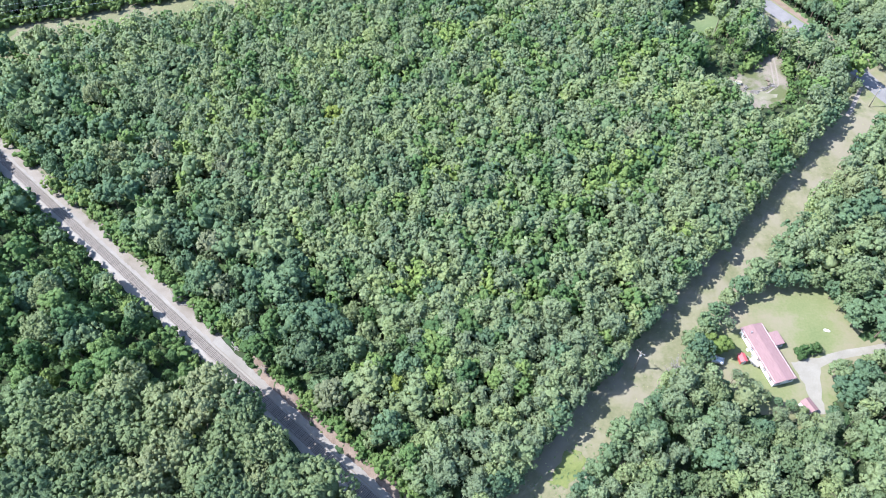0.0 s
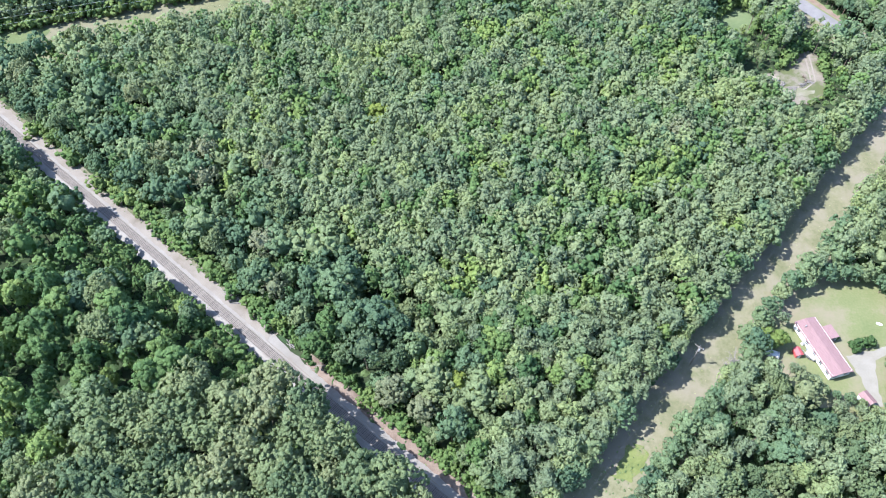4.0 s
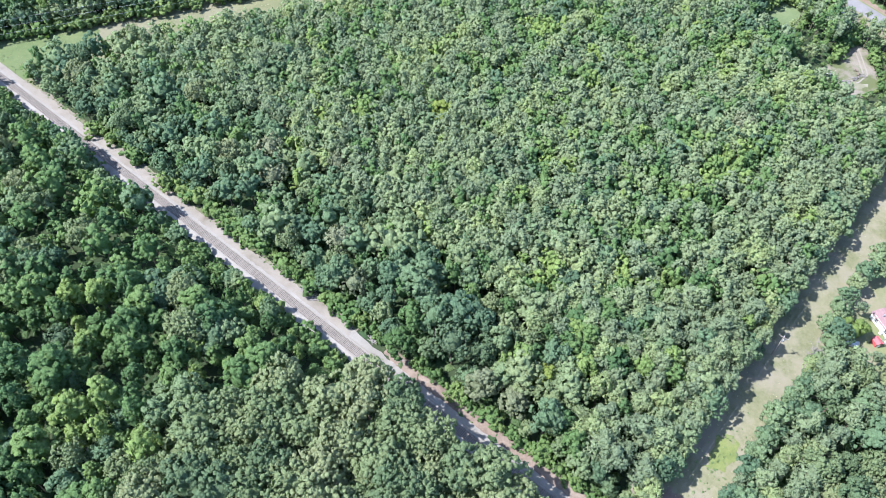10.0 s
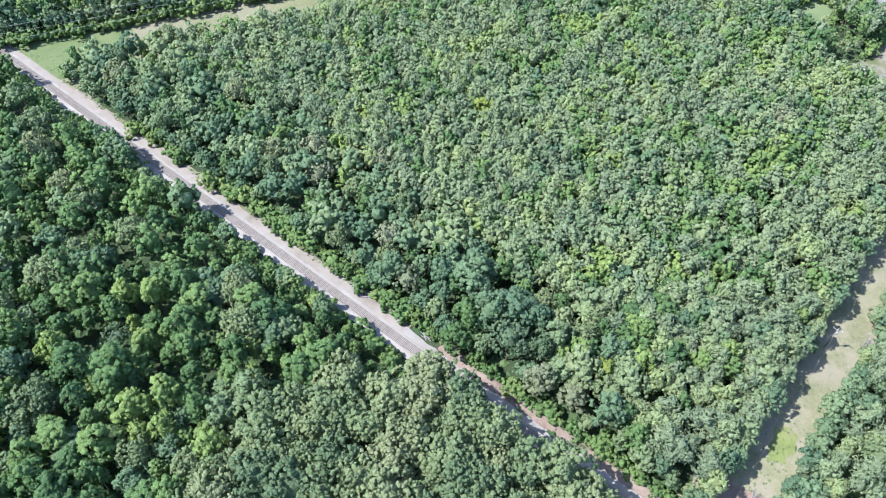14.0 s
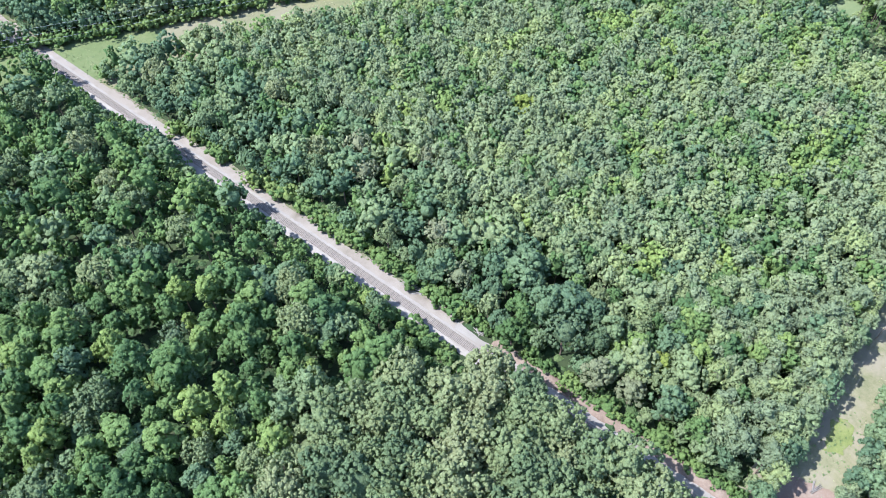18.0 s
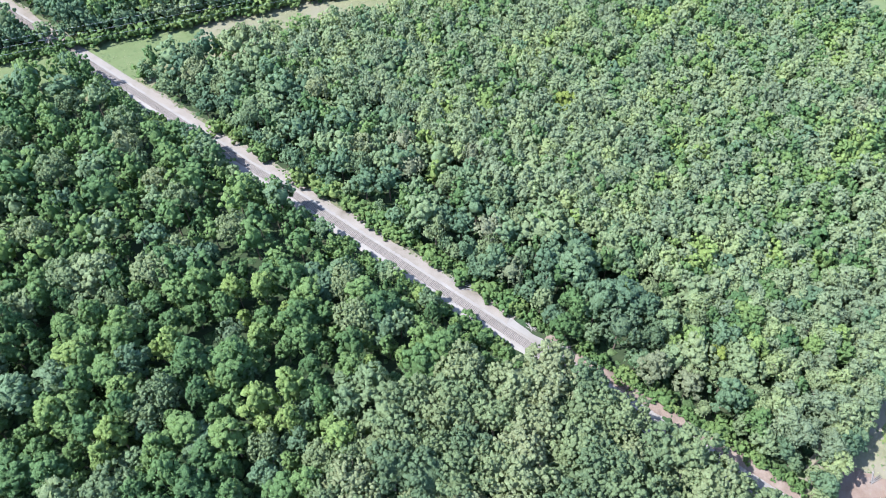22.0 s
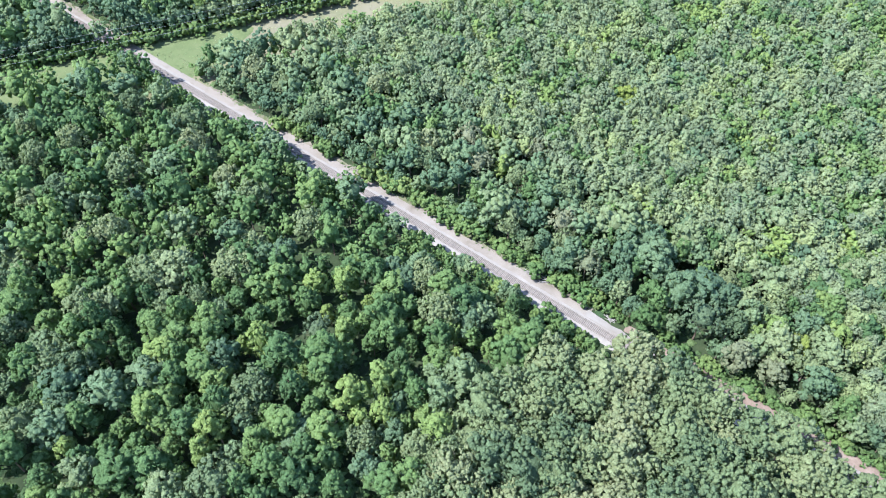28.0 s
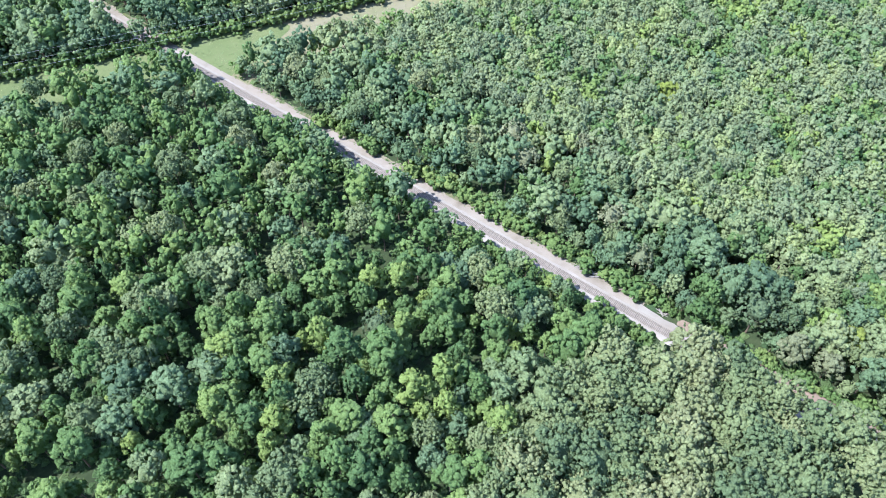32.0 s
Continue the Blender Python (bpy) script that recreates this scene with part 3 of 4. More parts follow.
def pick_kind(x, y, rng):
    """Which tree grows at a place of the plan, how tall, and how wide a room it takes; None in the open."""
    rd = (x - RAIL_O[0]) * RAIL_N[0] + (y - RAIL_O[1]) * RAIL_N[1]
    rs = (x - RAIL_O[0]) * RAIL_U[0] + (y - RAIL_O[1]) * RAIL_U[1]
    wd = (x - ROW_O[0]) * ROW_N[0] + (y - ROW_O[1]) * ROW_N[1]
    fd = (x - FAR_O[0]) * FAR_N[0] + (y - FAR_O[1]) * FAR_N[1]
    if -7.2 < rd < (7.2 if rs > 62 else 4.0 if 4 < rs < 42 else 5.4) or -2.4 < wd < 11.8 or 0.5 < fd < (30 if rd > 0 else 23):
        return None
    if inside(YARD, x, y) or inside(CLEARING, x, y) or inside(GLADE, x, y) or inside(APRON, x, y):
        return None
    rw = near_line(ROAD, x, y) if x > 150 else 99
    if rw < 6.5:
        return None
    n = noise.noise(Vector((x * 0.02, y * 0.02, 3.7)))
    if fd <= 0.5:
        return ("hardwood", rng.uniform(15, 20), 6.0) if rng.random() < 0.8 else ("gum", rng.uniform(15, 19), 4.6)
    if rd < 0:                                     # south-west of the track
        if rd < -8.0 and rs < min(65, 45 - 1.0 * (rd + 9)) + 4 * n and rs > -90 and rd > -95:
            if rd > -15:                               # lower where the wood opens on the track
                tall = 20.6 if rs > -3 else 18.5
                return ("oak", tall + rng.uniform(-0.9, 0.9), 6.2)
            return ("oak", rng.uniform(15.5, 20.5) if rs > 3 or rd < -22 else rng.uniform(13, 15.5), 7.4)
        if rd > -17 and rs < 128:
            return ("gum", rng.uniform(6.5, 11), 4.2)
        if rd > -13:
            return ("gum", rng.uniform(7.5, 12), 4.4)
        if rng.random() < 0.13:
            return ("oak", rng.uniform(13, 17.5), 6.6)
        if rng.random() < 0.2:
            return ("hardwood", rng.uniform(10, 17.5), 5.8)
        return ("gum", rng.uniform(9.5, 19), 5.9)
    if wd > 0:                                     # south-east of the power line
        k = rng.random()
        if k < 0.3:
            return ("hardwood", rng.uniform(10, 15), 5.2)
        if k < 0.75:
            return ("pine", rng.uniform(11, 15.5), 4.2)
        return ("oak", rng.uniform(10, 14), 5.6)
    if wd > -26 and rd > 14 and rng.random() < 0.72:   # pines behind the strip
        return ("pine", rng.uniform(11.5, 15.5), 3.8)
    if rd < 9.0 and noise.noise(Vector((rs * 0.035, 7.3, 0.0))) > -0.05:
        return ("bush", rng.uniform(3.0, 6.0), 2.2)
    if rd < 12.0:
        return ("hardwood", rng.uniform(7, 11), 3.6)
    if rd < 36 + 14 * n:
        k = rng.random()
        if k < 0.7:
            return ("hardwood", rng.uniform(11, 17), 5.6)
        if k < 0.85:
            return ("oak", rng.uniform(11, 14.5), 6.0)
        return ("gum", rng.uniform(11, 15), 4.4)
    k = rng.random()
    if k < 0.50 + 0.6 * n:
        return ("pine", rng.uniform(12.8, 15.8), 3.4)
    if k < 0.80:
        return ("gum", rng.uniform(12.2, 15.0), 3.3)
    return ("hardwood", rng.uniform(12.2, 14.8), 4.2)


def breadth(kind, x, y, rng):
    """The young stand grows close and slim."""
    rd = (x - RAIL_O[0]) * RAIL_N[0] + (y - RAIL_O[1]) * RAIL_N[1]
    if kind == "oak":
        return rng.uniform(0.76, 1.02)
    return rng.uniform(0.92, 1.22) if rd > 34 else rng.uniform(0.82, 1.25)


def tone(x, y, rng):
    """The young stand is lighter in colour, the wood west of the track darker."""
    rd = (x - RAIL_O[0]) * RAIL_N[0] + (y - RAIL_O[1]) * RAIL_N[1]
    if rd < 30:
        return rng.uniform(0.0, 0.8)
    patch = noise.noise(Vector((x * 0.06, y * 0.06, 9.1))) + 0.6 * noise.noise(Vector((x * 0.15, y * 0.15, 2.3)))
    return min(1.0, max(0.0, 0.55 + 0.7 * patch + rng.uniform(-0.32, 0.32)))


LOW = [((136.0, 102.5), 7, 0.5), ((143.5, 98.0), 6, 0.75), ((144.7, 93.7), 9, 0.75), ((157.9, 87.7), 9, 0.72), ((137.1, 119.1), 8, 0.6), ((171.9, 208.0), 13, 0.36), ((164.8, 217.1), 8, 0.4), ((184.9, 223.4), 8, 0.6), ((156.9, 223.4), 10, 0.4), ((159.5, 233.3), 10, 0.5), ((154.2, 250.2), 11, 0.4), ((208.3, 217.0), 10, 0.5), ((187.5, 253.6), 11, 0.38), ((201.7, 255.3), 9, 0.8)]
rng = random.Random(21)
placed, grid = [], {}
BARE = [(121.8, 102.1, 2.6), (123.5, 106.8, 2.6)] + [(133.9, 108.0, 3.2), (142.0, 106.5, 3.0)]
GAPS = [(24.0, 121.0, 5.0), (-86.0, 104.2, 8.0), (-83.0, 130.0, 6.0), (-66.0, 90.7, 7.0)]      # dark openings in the canopy
MARKED = [  # kind, place, height, breadth, room, leaves
    ("gum", 49.5, 94.0, 11.5, 1.35, 4.5, "yellow"), ("oak", -3.0, 122.5, 13.0, 0.85, 6.0, "grey"),
    ("hardwood", 33.0, 91.8, 11.5, 1.2, 5.0, "grey"), ("hardwood", 41.0, 86.8, 11.0, 1.2, 5.0, "grey"),
    ("oak", 24.8, 101.5, 17.0, 0.82, 9.0, "blue"), ("hardwood", 11.5, 104.5, 11.0, 1.3, 6.5, "deep"),
    ("oak", -79.2, 101.5, 15.0, 0.72, 7.5, "blue"), ("hardwood", 21.0, 193.0, 14.0, 1.1, 5.0, "yellow")]
PALE_TREES = [(-34.9, 175.8, 14.5), (-32.2, 163.7, 14.0), (-12.2, 169.5, 13.5), (-8.0, 137.5, 15.0), (120.9, 185.7, 15.0)]
for x, y, room in SOLO + BARE + GAPS + [(px, py, 6.0) for px, py, pz in PALE_TREES] + [(q[1], q[2], q[5]) for q in MARKED]:
    grid.setdefault((int(x // 8), int(y // 8)), []).append((x, y, room))
# the walls of trees along both sides of the near strip
EDGE = []
for i in range(112):
    EDGE.append((*row_at(-22 + i * 2.1 + rng.uniform(-0.6, 0.6), -2.6 + rng.uniform(-0.7, 0.3)), "pine" if rng.random() < 0.6 else "hardwood", rng.uniform(9.5, 12.5)))
for i in range(90):
    EDGE.append((*row_at(-22 + i * 2.7 + rng.uniform(-0.8, 0.8), 12.2 + rng.uniform(-0.4, 1.2)), "hardwood" if rng.random() < 0.6 else "pine", rng.uniform(7.5, 11.5)))
for i in range(100):
    EDGE.append((*rail_at(74 + i * 2.9 + rng.uniform(-0.8, 0.8), -7.6 + rng.uniform(-1.2, 0.8)), "gum" if rng.random() < 0.6 else "hardwood", rng.uniform(12.5, 15.5) if 21 < i < 24 or 32 < i < 40 or 57 < i < 66 else rng.uniform(6, 10)))
NORTH = len(EDGE)
for i in range(150):                               # shrubs at the foot of the south-west side
    if rng.random() < 0.72:
        EDGE.append((*rail_at(56 + i * 1.9 + rng.uniform(-0.7, 0.7), -5.9 + rng.uniform(-0.5, 0.4)), "bush", rng.uniform(3.6, 5.6)))
for i in range(48):                                # low bushes on top of the earth bank
    EDGE.append((*rail_at(-36 + i * 1.9 + rng.uniform(-0.6, 0.6), 7.3 + rng.uniform(-0.5, 0.5)), "bush", rng.uniform(2.6, 4.4)))
for side, lo, hi in ((-8.2, 7.5, 11.0), (-10.5, 9.0, 12.0)):        # the wood's edge beyond the road
    for (ax, ay), (bx, by) in zip(ROAD[1:], ROAD[2:]):
        n = max(1, int(math.dist((ax, ay), (bx, by)) / 2.6))
        q = Vector((by - ay, ax - bx)).normalized() * side
        for k in range(n):
            EDGE.append((ax + (bx - ax) * k / n - q.x, ay + (by - ay) * k / n - q.y, "hardwood" if rng.random() < 0.7 else "pine", rng.uniform(lo, hi)))
for i in range(260):                               # the skirt of the wood north of the far strip
    EDGE.append((*far_at(-130 + (i // 2) * 2.8 + rng.uniform(-0.7, 0.7), (1.6 if i % 2 else -1.6) + rng.uniform(-0.9, 0.9)), "bush" if i % 2 else "hardwood", rng.uniform(4, 6.5) if i % 2 else rng.uniform(9, 13)))
for poly, lo, hi, kind in ((CLEARING, 3.5, 6.0, "bush"), (GLADE, 3.5, 6.0, "bush"), (YARD, 6.0, 9.0, "hardwood")):
    ring = spread(poly, 2.4)
    for a, b in zip(ring, ring[1:] + ring[:1]):
        steps = max(1, int(math.dist(a, b) / 2.8))
        for k in range(steps):
            c = Vector(a).lerp(Vector(b), k / steps)
            if near_line(DRIVE, c.x, c.y) > 4.0 and not (kind == "hardwood" and c.x < 146 and 98 < c.y < 117) and near_line(ROAD, c.x, c.y) > 9 and not inside(YARD, c.x, c.y):
                EDGE.append((c.x, c.y, kind, rng.uniform(lo, hi)))
for x, y in ((-57.1, 159.7), (-52.0, 157.0), (-45.0, 152.5), (-84.2, 180.0), (-81.0, 178.2), (-93.5, 187.2), (-69.8, 166.8), (-101.5, 191.5), (-34.2, 144.5), (-39.0, 148.0)):
    EDGE.append((x, y, "bush", rng.uniform(4.5, 6.5)))
for tries in range(90000):
    if tries < len(EDGE):
        x, y, kind, tall = EDGE[tries]
        room = 2.0 if kind != "hardwood" else 2.6
        if tries < NORTH and pick_kind(x - (0.0 if tries < 202 else 1.2), y - (0.0 if tries < 202 else 1.5), rng) is None and not (tries < 202 and not inside(YARD, x, y) and near_line(ROAD, x, y) > 8):
            continue
    else:
        y = rng.uniform(50, 297)
        half = 128 + (y - 60) * 0.42
        x = rng.uniform(-half - 58, half + 55)
        got = pick_kind(x, y, rng)
        if not got:
            continue
        kind, tall, room = got
        room *= rng.uniform(0.72, 1.12)
    if tries >= len(EDGE) and -8 < (x - RAIL_O[0]) * RAIL_N[0] + (y - RAIL_O[1]) * RAIL_N[1] < 7:
        continue
    for (lx, ly), lr, lk in LOW:
        if (x - lx) ** 2 + (y - ly) ** 2 < lr * lr:
            tall *= lk
    cx, cy = int(x // 8), int(y // 8)
    ok = True
    for ix in (cx - 1, cx, cx + 1):
        for iy in (cy - 1, cy, cy + 1):
            for (px, py, pr) in grid.get((ix, iy), ()):
                if (px - x) ** 2 + (py - y) ** 2 < ((room + pr) / 2) ** 2:
                    ok = False
                    break
            if not ok:
                break
        if not ok:
            break
    if ok:
        grid.setdefault((cx, cy), []).append((x, y, room))
        placed.append((kind, x, y, tall, rng.uniform(0, 360), tone(x, y, rng), rng.randrange(VARIANTS), breadth(kind, x, y, rng) if kind != "oak" or (x - RAIL_O[0]) * RAIL_N[0] + (y - RAIL_O[1]) * RAIL_N[1] < -14 else rng.uniform(0.8, 0.98)))

one = {k: [] for k in WOODS}
many = {k: [] for k in WOODS}
LIMIT = {"oak": 190, "gum": 240, "hardwood": 200, "pine": 200, "bush": 130}
for p in sorted(placed, key=lambda p: p[2]):
    (one if len(one[p[0]]) < LIMIT[p[0]] else many)[p[0]].append(p)

for kind, (name, label, group, clumps) in WOODS.items():
    models = []
    for i in range(5):
        v, f, soft = crown_arrays(kind, 300 + i, *clumps)
        models.append((trunk_mesh(kind, i), fast_mesh("crown", v, f, LEAF_ONE[kind], soft)))
    firsts = {}
    for (k, x, y, tall, turn, tint, var, wide) in one[kind]:
        m = pose(x, y, height(x, y), 0, 0, turn) @ Matrix.Diagonal((tall * wide, tall * wide, tall, 1))
        i = var % 5
        if i in firsts:
            f = firsts[i].scale
            copy_thing(firsts[i], m @ Matrix.Diagonal((1 / f.x, 1 / f.y, 1 / f.z, 1)))
            continue
        t = thing(name, 0, 0, 0, 0, label, "tree" if kind != "bush" else "bush", group)
        for pn, me in (("trunk", models[i][0]), ("crown", models[i][1])):
            new(pn, me).parent = t
        firsts[i] = copy_thing(t, m)
        for o in (*t.children, t):
            bpy.data.objects.remove(o)
    # the woods beyond
    vs, fs, ts, ss, at = [], [], [], [], 0
    for (k, x, y, tall, turn, tint, var, wide) in many[kind]:
        v, f, soft = FAR_T[kind][var]
        c, s = math.cos(radians(turn)), math.sin(radians(turn))
        w = np.empty_like(v)
        w[:, 0] = (v[:, 0] * c - v[:, 1] * s) * tall * wide + x
        w[:, 1] = (v[:, 0] * s + v[:, 1] * c) * tall * wide + y
        w[:, 2] = v[:, 2] * tall + height(x, y)
        vs.append(w)
        fs.append(f + at)
        ss.append(soft)
        ts.append(np.full(len(v), tint))
        at += len(v)
    if vs:
        ob = new(name.replace("_tree", "") + "_wood", fast_mesh(name + "_wood", np.concatenate(vs), np.concatenate(fs), LEAF_MANY[kind], np.concatenate(ss), np.concatenate(ts)))
        tagged(ob, "dense wood of many " + label.split(" with ")[0].split(" along ")[0] + "s", "woodland", kind="stuff")

# their stems, hidden from above by the leaves
stems, stem_faces, at = [], [], 0
ring = np.array([(math.cos(a), math.sin(a)) for a in (0.0, math.pi / 2, math.pi, 1.5 * math.pi)])
for kind in WOODS:
    thick = {"oak": 0.020, "hardwood": 0.016, "gum": 0.014, "pine": 0.013, "bush": 0.03}[kind]
    for (k, x, y, tall, turn, tint, var, wide) in many[kind]:
        z = height(x, y)
        top = z + tall * CROWN[kind][1]
        stems += [(x + c * thick * tall, y + s * thick * tall, z - 0.1) for c, s in ring]
        stems += [(x + c * thick * tall * 0.5, y + s * thick * tall * 0.5, top) for c, s in ring]
        stem_faces += [(at + i, at + (i + 1) % 4, at + 4 + (i + 1) % 4, at + 4 + i) for i in range(4)]
        at += 8
tagged(new("woodland_stems", fast_mesh("woodland_stems", np.array(stems), np.array(stem_faces), BARK)),
       "many slender brown tree trunks of the woods beyond", "tree trunks", kind="stuff")


# ---------------------------------------------------------------- railway track
track = thing("railway_track", 0, 0, 0, 0, "single railway track with steel rails on dark wooden ties", "railway")
turn = math.degrees(math.atan2(RAIL_U[1], RAIL_U[0]))
tie_me = None
for i in range(300):
    s = -12 + i * 0.5
    if tie_me is None:
        ob = part("tie", boxes((-0.115, 0.115, -1.3, 1.3, -0.15, 0.05), bevel=0.015), TIE, track)
        tie_me = ob.data
    else:
        ob = new("tie", tie_me)
        ob.parent = track
    c = rail_at(s + rng.uniform(-0.03, 0.03), rng.uniform(-0.05, 0.05))
    ob.matrix_basis = pose(c[0], c[1], 0.93, 0, 0, turn + rng.uniform(-1.2, 1.2))
bm = bmesh.new()
for s in [S0 + 0.5 * k for k in range(int((S1 - S0) / 0.5))]:
    if not -12.2 < s < 138:
        c = rail_at(s)
        box(bm, -0.115, 0.115, -1.3, 1.3, -0.15, 0.05, pose(c[0], c[1], 0.93, 0, 0, turn))
tagged(part("far_tie", bm, TIE, track), "rows of dark ties beyond", kind="stuff")
for side in (-0.7525, 0.7525):
    bm = bmesh.new()
    a, b = rail_at(S0, side), rail_at(S1, side)
    for w, z0, z1 in ((0.065, 0.98, 1.0), (0.012, 1.0, 1.11), (0.036, 1.11, 1.15)):
        n = RAIL_N
        vs = [bm.verts.new((*(p + n * o), z)) for p in (a, b) for o, z in ((-w, z0), (w, z0), (w, z1), (-w, z1))]
        for f in ((0, 1, 5, 4), (1, 2, 6, 5), (2, 3, 7, 6), (3, 0, 4, 7), (3, 2, 1, 0), (4, 5, 6, 7)):
            bm.faces.new([vs[k] for k in f])
    part("rail", bm, STEEL, track, "worn steel rail")


# ---------------------------------------------------------------- power lines
def sagging(bm, a, b, sag, r=0.02, n=24):
    a, b = Vector(a), Vector(b)
    last = a
    for i in range(1, n + 1):
        k = i / n
        c = a.lerp(b, k) - Vector((0, 0, 4 * sag * k * (1 - k)))
        tube(bm, last, c, r, r, 4)
        last = c


def utility_pole(x, y, tall, heading):
    z = height(x, y)
    p = thing("utility_pole", x, y, z, heading, "weathered wooden utility pole with a white-topped crossarm", "utility pole", "poles of the near power line")
    bm = bmesh.new()
    tube(bm, (0, 0, -0.5), (0, 0, tall), 0.17, 0.11, 10)
    part("shaft", bm, POLEWOOD, p, smooth=True)
    part("crossarm", boxes((-1.25, 1.25, -0.06, 0.06, tall - 0.55, tall - 0.42), bevel=0.01), POLEWOOD, p)
    for sx in (-1, 1):
        bm = bmesh.new()
        tube(bm, (sx * 0.75, 0, tall - 0.5), (0, 0, tall - 1.3), 0.03, 0.03, 5)
        part("brace", bm, GREYMETAL, p)
    for ox, oz in ((-1.15, tall - 0.42), (0, tall), (1.15, tall - 0.42)):
        bm = bmesh.new()
        for k, r in enumerate((0.05, 0.08, 0.06, 0.08, 0.05)):
            tube(bm, (ox, 0, oz + k * 0.07), (ox, 0, oz + k * 0.07 + 0.06), r, r * 0.8, 8)
        part("insulator", bm, PORCELAIN, p)
    bm = bmesh.new()
    tube(bm, (0.32, 0, tall - 2.3), (0.32, 0, tall - 1.4), 0.22, 0.22, 10)
    tube(bm, (0.32, 0, tall - 1.4), (0.32, 0, tall - 1.3), 0.22, 0.1, 10)
    part("transformer", bm, GREYMETAL, p, "grey transformer can")
    return p


ROW_DEG = math.degrees(math.atan2(ROW_U[1], ROW_U[0])) - 90
pole_spots = [tuple(row_at(-78, 3.4)), (112.5, 104.8), (210.0, 215.0)]
for x, y in pole_spots:
    utility_pole(x, y, 9.4, ROW_DEG)
for (xa, ya), (xb, yb) in zip(pole_spots, pole_spots[1:]):
    for off, up in ((-1.15, 9.4), (0, 9.8), (1.15, 9.4), (0.1, 7.6)):
        bm = bmesh.new()
        a = (xa + ROW_N[0] * off, ya + ROW_N[1] * off, height(xa, ya) + up)
        b = (xb + ROW_N[0] * off, yb + ROW_N[1] * off, height(xb, yb) + up)
        sagging(bm, a, b, 1.3, 0.008)
        tagged(part("power_cable", bm, OLDWIRE), "thin grey overhead cable strung between wooden poles", "power cable", "cables of the near power line")


def line_tower(x, y, heading):
    z = height(x, y)
    p = thing("line_tower", x, y, z, heading, "tall wooden two-legged transmission tower with one crossarm", "transmission tower", "towers of the far line")
    for sx in (-2.4, 2.4):
        bm = bmesh.new()
        tube(bm, (sx, 0, -0.6), (sx, 0, 15), 0.24, 0.16, 9)
        part("leg", bm, POLEWOOD, p)
    part("crossarm", boxes((-5.2, 5.2, -0.12, 0.12, 13.4, 13.7), bevel=0.02), POLEWOOD, p)
    for a, b in (((-2.4, 0, 7), (2.4, 0, 12)), ((2.4, 0, 7), (-2.4, 0, 12))):
        bm = bmesh.new()
        tube(bm, a, b, 0.07, 0.07, 6)
        part("brace", bm, POLEWOOD, p)
    for ox in (-4.8, 0, 4.8):
        bm = bmesh.new()
        for k in range(7):
            tube(bm, (ox, 0, 13.3 - k * 0.14), (ox, 0, 13.2 - k * 0.14), 0.13, 0.08, 8)
        part("insulator_string", bm, PORCELAIN, p)


FAR_DEG = math.degrees(math.atan2(FAR_U[1], FAR_U[0])) - 90
ends = [far_at(-150, 8.0), far_at(245, 8.0)]
for e in ends:
    line_tower(e[0], e[1], FAR_DEG)
for off in (-4.8, 0.0, 4.8):
    bm = bmesh.new()
    a, b = (ends[k] + FAR_N * off for k in (0, 1))
    sagging(bm, (*a, height(*a) + 12.3), (*b, height(*b) + 12.3), 3.5, 0.022, 40)
    tagged(part("transmission_cable", bm, WIRE), "pale transmission cable over the grassy strip", "power cable", "cables of the far line")


# ---------------------------------------------------------------- house and yard
def gable(x0, x1, y0, y1, z0, z1, thick, over):
    """Two roof slopes that meet at a ridge along y."""
    xm = (x0 + x1) / 2
    made = []
    for e in (x0 - over, x1 + over):
        bm = bmesh.new()
        drop = (z1 - z0) * over / ((x1 - x0) / 2)
        a, b = Vector((e, 0, z0 - drop)), Vector((xm, 0, z1))
        up = Vector((0, 0, thick))
        vs = [bm.verts.new((p.x, y, p.z) if not t else (p.x, y, p.z + thick)) for y in (y0 - over, y1 + over) for t in (0, 1) for p in (a, b)]
        for f in ((0, 1, 3, 2), (4, 6, 7, 5), (0, 4, 5, 1), (2, 3, 7, 6), (0, 2, 6, 4), (1, 5, 7, 3)):
            bm.faces.new([vs[k] for k in f])
        n = int((y1 - y0 + 2 * over) / 0.6)
        for k in range(n + 1):                      # standing seams
            y = y0 - over + 0.02 + k * ((y1 - y0 + 2 * over - 0.04) / n)
            q = [bm.verts.new((p.x, y + o, p.z + thick + h)) for p in (a, b) for o in (-0.03, 0.03) for h in (-0.01, 0.035)]
            for f in ((0, 1, 3, 2), (4, 6, 7, 5), (1, 5, 7, 3), (0, 4, 5, 1), (2, 3, 7, 6)):
                bm.faces.new([q[k2] for k2 in f])
        bmesh.ops.recalc_face_normals(bm, faces=bm.faces[:])
        made.append(bm)
    return made


